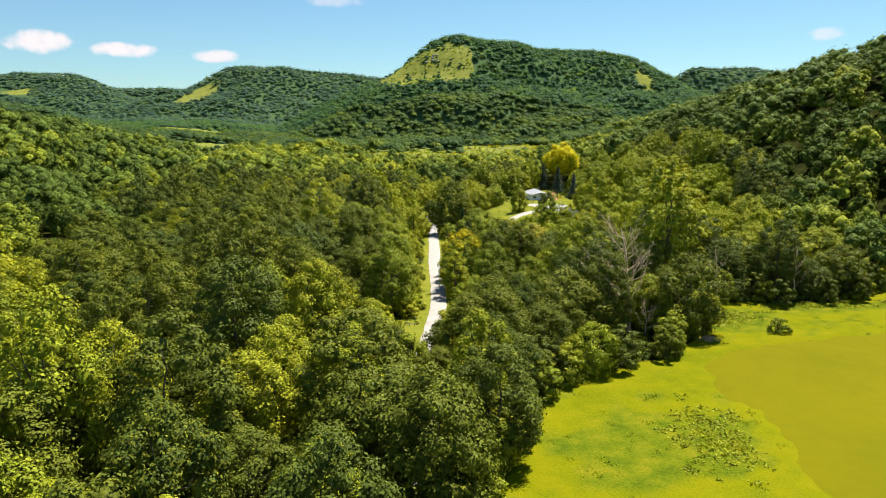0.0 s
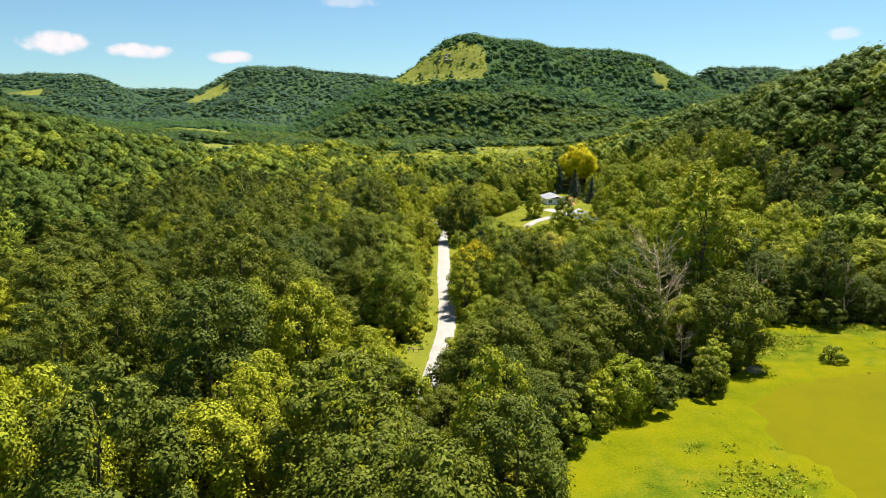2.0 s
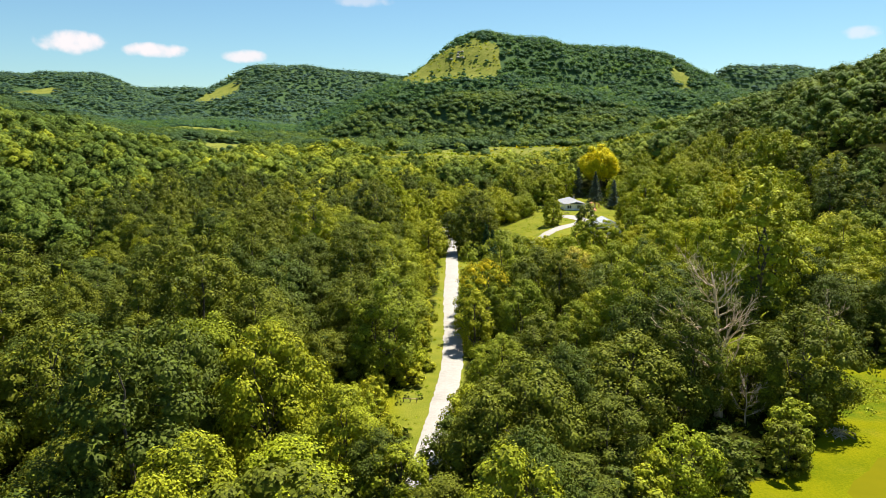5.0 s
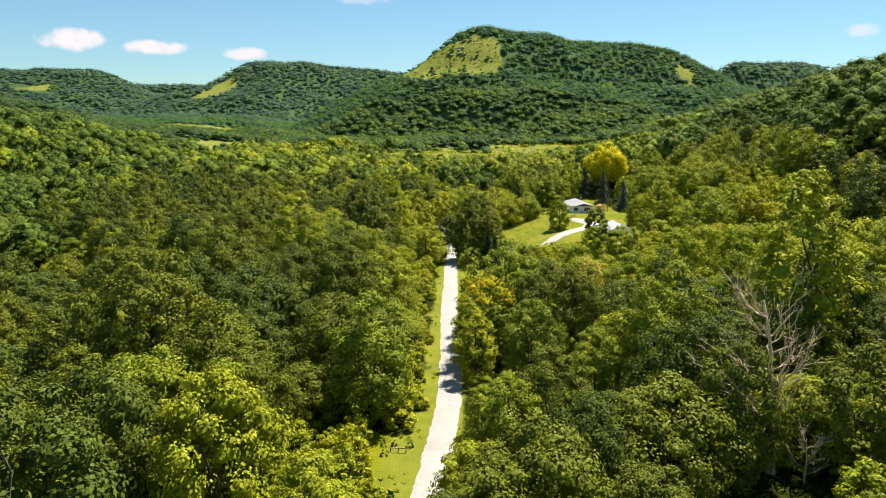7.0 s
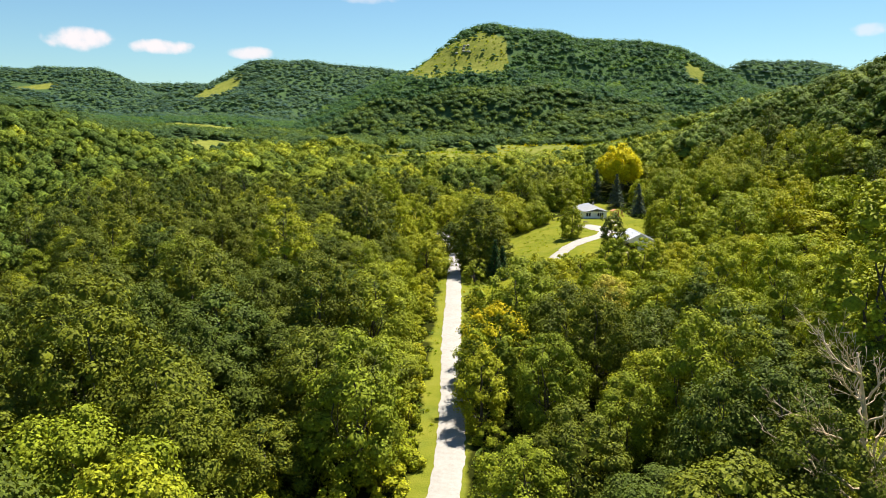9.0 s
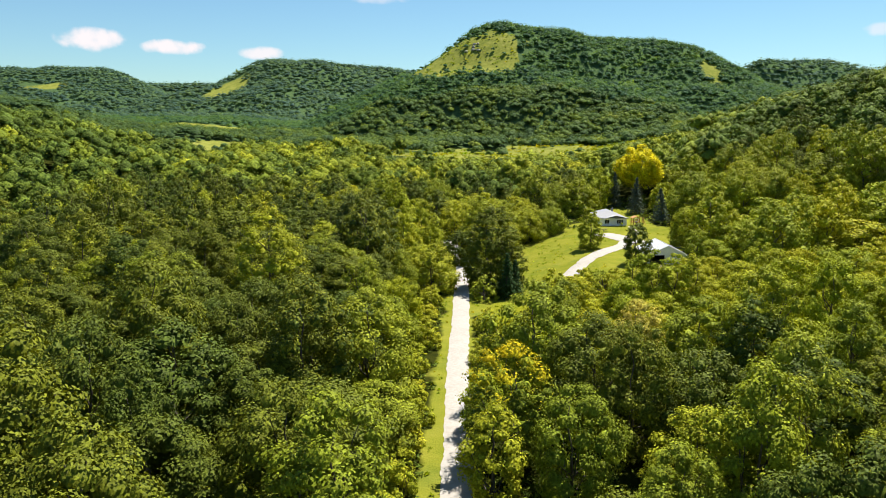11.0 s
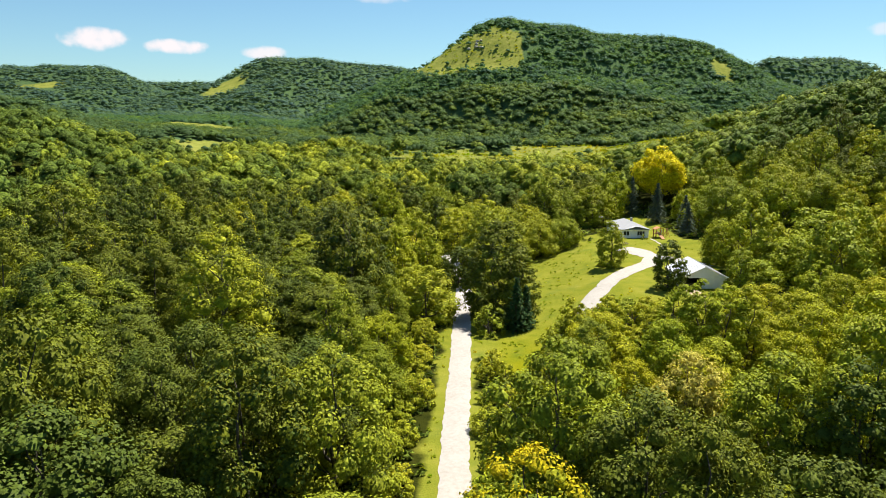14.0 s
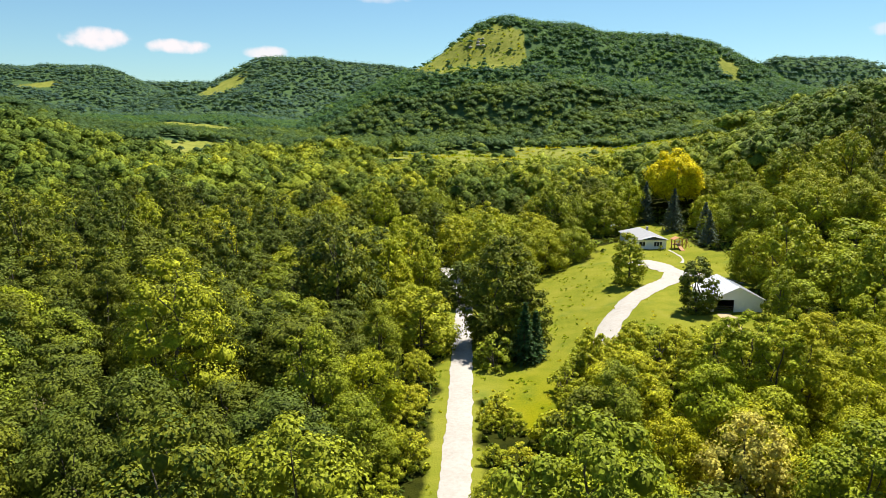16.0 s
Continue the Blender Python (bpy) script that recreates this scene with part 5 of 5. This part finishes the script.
# ---------------------------------------------------------------- woods farther off
def woods(name, label, x, y, R, H, blades, size, seed, material, lumps=9, fill=1.0, even=1.0, dome_z=0.5, sunk=0.0):
    """Many trees in one mesh: each crown is a dome of leafy clumps, with loose sprays of leaves standing out of them."""
    rng = np.random.default_rng(seed)
    m = len(x)
    z = height(x, y)
    tone, tall = stand_of(x, y)
    r = 0.55 + 1.2 * rng.random(m) ** 1.7
    r = 1 + (r - 1) * even
    H, R = H * (0.45 + 0.55 * r) * rng.uniform(1 - 0.2 * even, 1 + 0.2 * even, m) * (0.3 + 0.7 * tall), R * r * (0.5 + 0.5 * tall)
    tone = np.clip(0.36 + 0.5 * tone + 0.14 * ripple(x, y, 70, 4) + 0.12 * smooth(500, 900, y) * ripple(x, y, 34, 8) + rng.normal(size=m) * (0.27 - 0.1 * smooth(700, 1000, y)), 0.01, 0.99)
    i = (np.arange(lumps) + 0.5) / lumps
    up = 1 - (1.6 if lumps > 4 else 1.0) * i
    ang = np.arange(lumps) * 2.39996 + rng.uniform(0, 6.28, (m, 1)) + rng.normal(size=(m, lumps)) * 0.3
    flat_r = np.sqrt(np.clip(1 - np.where(up > 0, up, 0.6 * up) ** 2, 0, 1)) * rng.uniform(0.7, 1.08, (m, lumps))
    dome = np.stack([np.cos(ang) * flat_r, np.sin(ang) * flat_r, (up + 0 * ang) * rng.uniform(0.85, 1.05, (m, lumps))], -1)
    girth = min(1.5 / math.sqrt(lumps), 0.66) * rng.uniform(0.75, 1.25, (m, lumps))
    span = np.stack([R, R, H * dome_z], -1)
    base = np.stack([x, y, z + H * (1 - dome_z - sunk)], -1)
    mids = base[:, None] + dome * (1 - 0.75 * girth[..., None]) * span[:, None]
    # the clumps: closed above and at the sides, open beneath
    warp = 1 + 0.2 * np.sin(np.einsum("mlij,vj->mlvi", rng.normal(size=(m, lumps, 3, 3)) * 1.6, CLUMP_V))
    size3 = girth[..., None] * np.stack([R, R, np.minimum(H * 0.42, R)], -1)[:, None] * fill
    clumps = (CLUMP_V * warp * size3[:, :, None] + mids[:, :, None]).reshape(-1, len(CLUMP_V), 3)
    own = np.repeat(np.arange(m), lumps)
    k = np.repeat(np.arange(m), blades)
    which = rng.integers(0, lumps, len(k))
    e = rng.normal(size=(len(k), 3))
    e[:, 2] = np.abs(e[:, 2]) * 1.15 - 0.2
    l = dome[k, which]
    e = e / np.linalg.norm(e, axis=1)[:, None] + 0.35 * l
    e /= np.linalg.norm(e, axis=1)[:, None]
    c = mids[k, which] + e * (girth[k, which] * R[k] * rng.uniform(0.72, 1.0, len(k)))[:, None]
    nor = e * 0.5 + l * 0.55 + (0, 0, 0.45) + rng.normal(size=(len(k), 3)) * 0.28
    nor /= np.linalg.norm(nor, axis=1)[:, None]
    q = leaf_quads(c, nor, size * (0.7 + 0.3 * r[k]) * rng.uniform(0.6, 1.4, len(k)), rng, 0.75)
    me = clumps_mesh(name, clumps, q, material, *(np.clip(tone[o] + rng.normal(size=len(o)) * 0.03, 0.005, 0.995) for o in (own, k)))
    return tagged(new(name, me), label, "woods", kind="stuff")


def plant_far_woods():
    def wedge(X, Y, s=0.70):
        return np.abs(X) < 50 + s * Y

    def ground_free(X, Y):
        return (open_land(X, Y) < 0.4) & free_of_sites(X, Y) & (np.hypot((X - 27) / 9, (Y - 276) / 14) > 1)
    X, Y, _ = scatter(-190, 190, 50, 330, 11.2, 31)
    ok = ~near_zone(X, Y) & ~yard_zone(X, Y) & wedge(X, Y) & ground_free(X, Y)
    woods("valley_woods", "mixed green woods filling the valley floor", X[ok], Y[ok], 6.4, 15, 520, 0.66, 32, WOODS, 20, 0.62)
    X, Y, _ = scatter(-330, 330, 100, 520, 11.4, 33)
    ok = ((np.abs(X) >= 190) | (Y >= 330)) & ~yard_zone(X, Y) & wedge(X, Y) & ground_free(X, Y)
    woods("slope_woods", "green woods on the valley sides", X[ok], Y[ok], 6.6, 14, 230, 0.88, 34, WOODS, 12, 0.68)
    X, Y, _ = scatter(-560, 560, 300, 660, 11.2, 35)
    ok = ((np.abs(X) >= 330) | (Y >= 520)) & wedge(X, Y) & ground_free(X, Y)
    woods("foot_woods", "green woods at the foot of the bluff", X[ok], Y[ok], 6.6, 13, 130, 1.12, 36, WOODS, 7, 0.72, 0.85, 0.44)
    X, Y, _ = scatter(-700, 700, 660, 900, 9.4, 43)
    ok = wedge(X, Y) & ground_free(X, Y)
    woods("rise_woods", "green woods climbing from the valley to the bluff", X[ok], Y[ok], 6.6, 11, 48, 1.3, 44, HAZE_MIDWOODS, 4, 0.72, 0.5, 0.26, 0.45)
    X, Y, _ = scatter(-900, 860, 900, 1230, 9.6, 37)
    ok = wedge(X, Y) & ground_free(X, Y)
    woods("bluff_woods", "dark green woods covering the high bluff", X[ok], Y[ok], 7.0, 10, 42, 1.4, 38, HAZE_HILLWOODS, 2, 0.74, 0.36, 0.2, 0.66)
    X, Y, _ = scatter(-320, 190, 560, 780, 13, 45)
    ok = open_land(X, Y) > 0.6
    ok &= np.random.default_rng(46).random(len(X)) < 0.08 + 0.3 * (ripple(X, Y, 60, 5) > 0.3)
    woods("field_scrub", "low shrubs dotted over the old field", X[ok], Y[ok], 3.2, 4.6, 16, 0.9, 47, HAZE_MIDWOODS, 6)
    X, Y, _ = scatter(-165, -82, 172, 255, 4.2, 53)
    ok = open_land(X, Y) > 0.4
    ok &= np.random.default_rng(54).random(len(X)) < 0.6
    woods("opening_brush", "low yellow-green brush in a woodland opening", X[ok], Y[ok], 2.9, 4.2, 120, 0.55, 55, WOODS, 12, 0.8)
    X, Y, _ = scatter(-130, 80, 930, 1080, 11, 48)
    ok = (open_land(X, Y) > 0.5) & (np.random.default_rng(49).random(len(X)) < 0.45)
    woods("bluff_scrub", "small cedars and shrubs on the bald bluff", X[ok], Y[ok], 2.2, 4.0, 6, 0.9, 50, HAZE_HILLWOODS, 4)
    X, Y, _ = scatter(-150, 60, -75, 60, 9.0, 51)
    ok = ~near_zone(X, Y) & (open_land(X, Y) < 0.35) & ((X < -52) | (Y < 48)) & (np.abs(X) > 9)
    woods("rear_woods", "mixed green woods along the marsh", X[ok], Y[ok], 5.4, 13, 60, 1.2, 52, WOODS, 9, 0.8)
    X, Y, _ = scatter(-1600, 1350, 1230, 2030, 13, 39)
    ok = wedge(X, Y) & ground_free(X, Y)
    woods("distant_woods", "dark green woods on the distant hills", X[ok], Y[ok], 9.2, 11, 16, 2.2, 40, HAZE_FARHILLS, 2, 0.72, 0.36, 0.19, 0.68)
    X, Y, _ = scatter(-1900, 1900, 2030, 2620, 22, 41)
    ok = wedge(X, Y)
    woods("horizon_woods", "dark woods on the farthest ridge", X[ok], Y[ok], 15.5, 12, 8, 4, 42, HAZE_FARHILLS, 2, 0.85, 0.4, 0.22, 0.62)


plant_far_woods()


# ---------------------------------------------------------------- grass, reeds and weeds
def tufts(name, label, x, y, blades, size, seed, material, tone, lean=1.3, loose=0.3, slim=0.35):
    rng = np.random.default_rng(seed)
    m = len(x)
    k = np.repeat(np.arange(m), blades)
    n = len(k)
    big = rng.uniform(0.6, 1.4, m)[k]
    c = np.stack([x[k] + rng.normal(size=n) * loose * size, y[k] + rng.normal(size=n) * loose * size, height(x, y)[k] + 0.28 * size * big], -1)
    nor = rng.normal(size=(n, 3)) + (0, 0, lean)
    nor /= np.linalg.norm(nor, axis=1)[:, None]
    q = leaf_quads(c, nor, size * big * rng.uniform(0.7, 1.2, n), rng, slim)
    me = quads_mesh(name, q, material, np.clip(tone[k] + rng.normal(size=n) * 0.08, 0.01, 0.99))
    return tagged(new(name, me), label, "grass", kind="stuff")


def grow_grass():
    X, Y, rng = scatter(0, 125, 60, 190, 0.9, 61)
    patch = ripple(X, Y, 7, 11) + 0.5 * ripple(X, Y, 2.5, 12)
    deep = lush(X, Y)
    ok = (marsh(X, Y) > -1.5) & (pond(X, Y) < 0.3) & (rng.random(len(X)) < 0.002 + deep * 0.22 * smooth(-0.2, 0.9, patch))
    tufts("marsh_grass", "tufts of green marsh grass and weeds beside the pond", X[ok], Y[ok], 14, 0.42, 62, BLADES, np.clip(0.5 - 0.25 * patch[ok], 0.05, 0.9), 0.5, 1.0, 0.25)
    X, Y, rng = scatter(18, 110, 78, 172, 0.85, 73)
    weedy = np.maximum(blob(X, Y, 37, 92, 6, 12, -12, 0.3, 6), np.maximum(blob(X, Y, 63, 153, 11, 5, 40, 0.3, 8), blob(X, Y, 90, 164, 22, 3, 8, 0.3, 8)))
    ok = (marsh(X, Y) > -1) & (weedy + 0.6 * rng.random(len(X)) > 0.5) & (rng.random(len(X)) < 0.85)
    tufts("marsh_weeds", "soft dark green weeds along the edge of the pond", X[ok], Y[ok], 9, 0.42, 74, OAK, np.clip(0.4 + 0.3 * ripple(X[ok], Y[ok], 5, 4), 0.05, 0.9), 1.6, 0.9, 0.5)
    X, Y, rng = scatter(-60, 90, 40, 270, 1.7, 69)
    ok = (open_land(X, Y) < 0.5) & (np.abs(X - road_x(Y)) > 3.2) & (rng.random(len(X)) < 0.75)
    # Tones set dark: the shade of gaps between crowns is put into the leaves.
    tufts("undergrowth", "low leafy undergrowth on the floor of the woods", X[ok], Y[ok], 5, 1.15, 70, WOODS, np.clip(0.08 + 0.12 * ripple(X[ok], Y[ok], 12, 2), 0.02, 0.4))
    X, Y, rng = scatter(-70, 120, 262, 420, 2.6, 71)
    ok = (open_land(X, Y) < 0.5) & (np.abs(X - road_x(Y)) > 3.2) & (rng.random(len(X)) < 0.8)
    # Dark tones here too, as painted shade at the foot of the trees.
    tufts("underbrush", "leafy underbrush at the foot of the trees round the yard", X[ok], Y[ok], 5, 1.7, 72, WOODS, np.clip(0.15 + 0.15 * ripple(X[ok], Y[ok], 12, 2), 0.02, 0.5))
    X, Y, rng = scatter(-14, 80, 126, 400, 1.25, 63)
    g = np.abs(X - road_x(Y))
    lawn = open_land(X, Y) > 0.55
    weed = ripple(X, Y, 9, 13) + 0.5 * ripple(X, Y, 3, 14)
    mown = (blob(X, Y, 38, 292, 18, 18, 0, 0.0) > 0.1) | (blob(X, Y, 50, 335, 18, 26, 10, 0.0) > 0.1)
    ok = lawn & (g > 2.6) & (marsh(X, Y) < -1) & free_of_sites(X, Y) & (rng.random(len(X)) < np.where(mown, 0.03, 0.10 + 0.6 * smooth(0.1, 1.0, weed)))
    for dx, dy in DRIVE:
        ok &= np.hypot(X - dx, Y - dy) > 3.6
    tufts("rough_grass", "tufts of rough grass on the verges and lawn", X[ok], Y[ok], 6, 0.5, 64, BLADES, np.clip(0.5 - 0.3 * weed[ok], 0.02, 0.95))
    X, Y, rng = scatter(-170, 190, 540, 740, 4.0, 65)
    ok = (open_land(X, Y) > 0.5) & (rng.random(len(X)) < 0.4)
    tufts("field_weeds", "weeds and seedlings in the old field", X[ok], Y[ok], 6, 2.2, 66, BLADES, np.clip(0.5 + 0.3 * ripple(X[ok], Y[ok], 40, 3), 0.05, 0.9))
    X, Y, rng = scatter(-130, 70, 930, 1080, 5.0, 67)
    ok = (open_land(X, Y) > 0.5) & (rng.random(len(X)) < 0.25 + 0.4 * (ripple(X, Y, 30, 8) > 0.3))
    tufts("bluff_grass", "grass and low scrub on the bald bluff", X[ok], Y[ok], 6, 2.4, 68, BLADES, np.clip(0.35 + 0.3 * ripple(X[ok], Y[ok], 40, 3), 0.05, 0.9))


grow_grass()
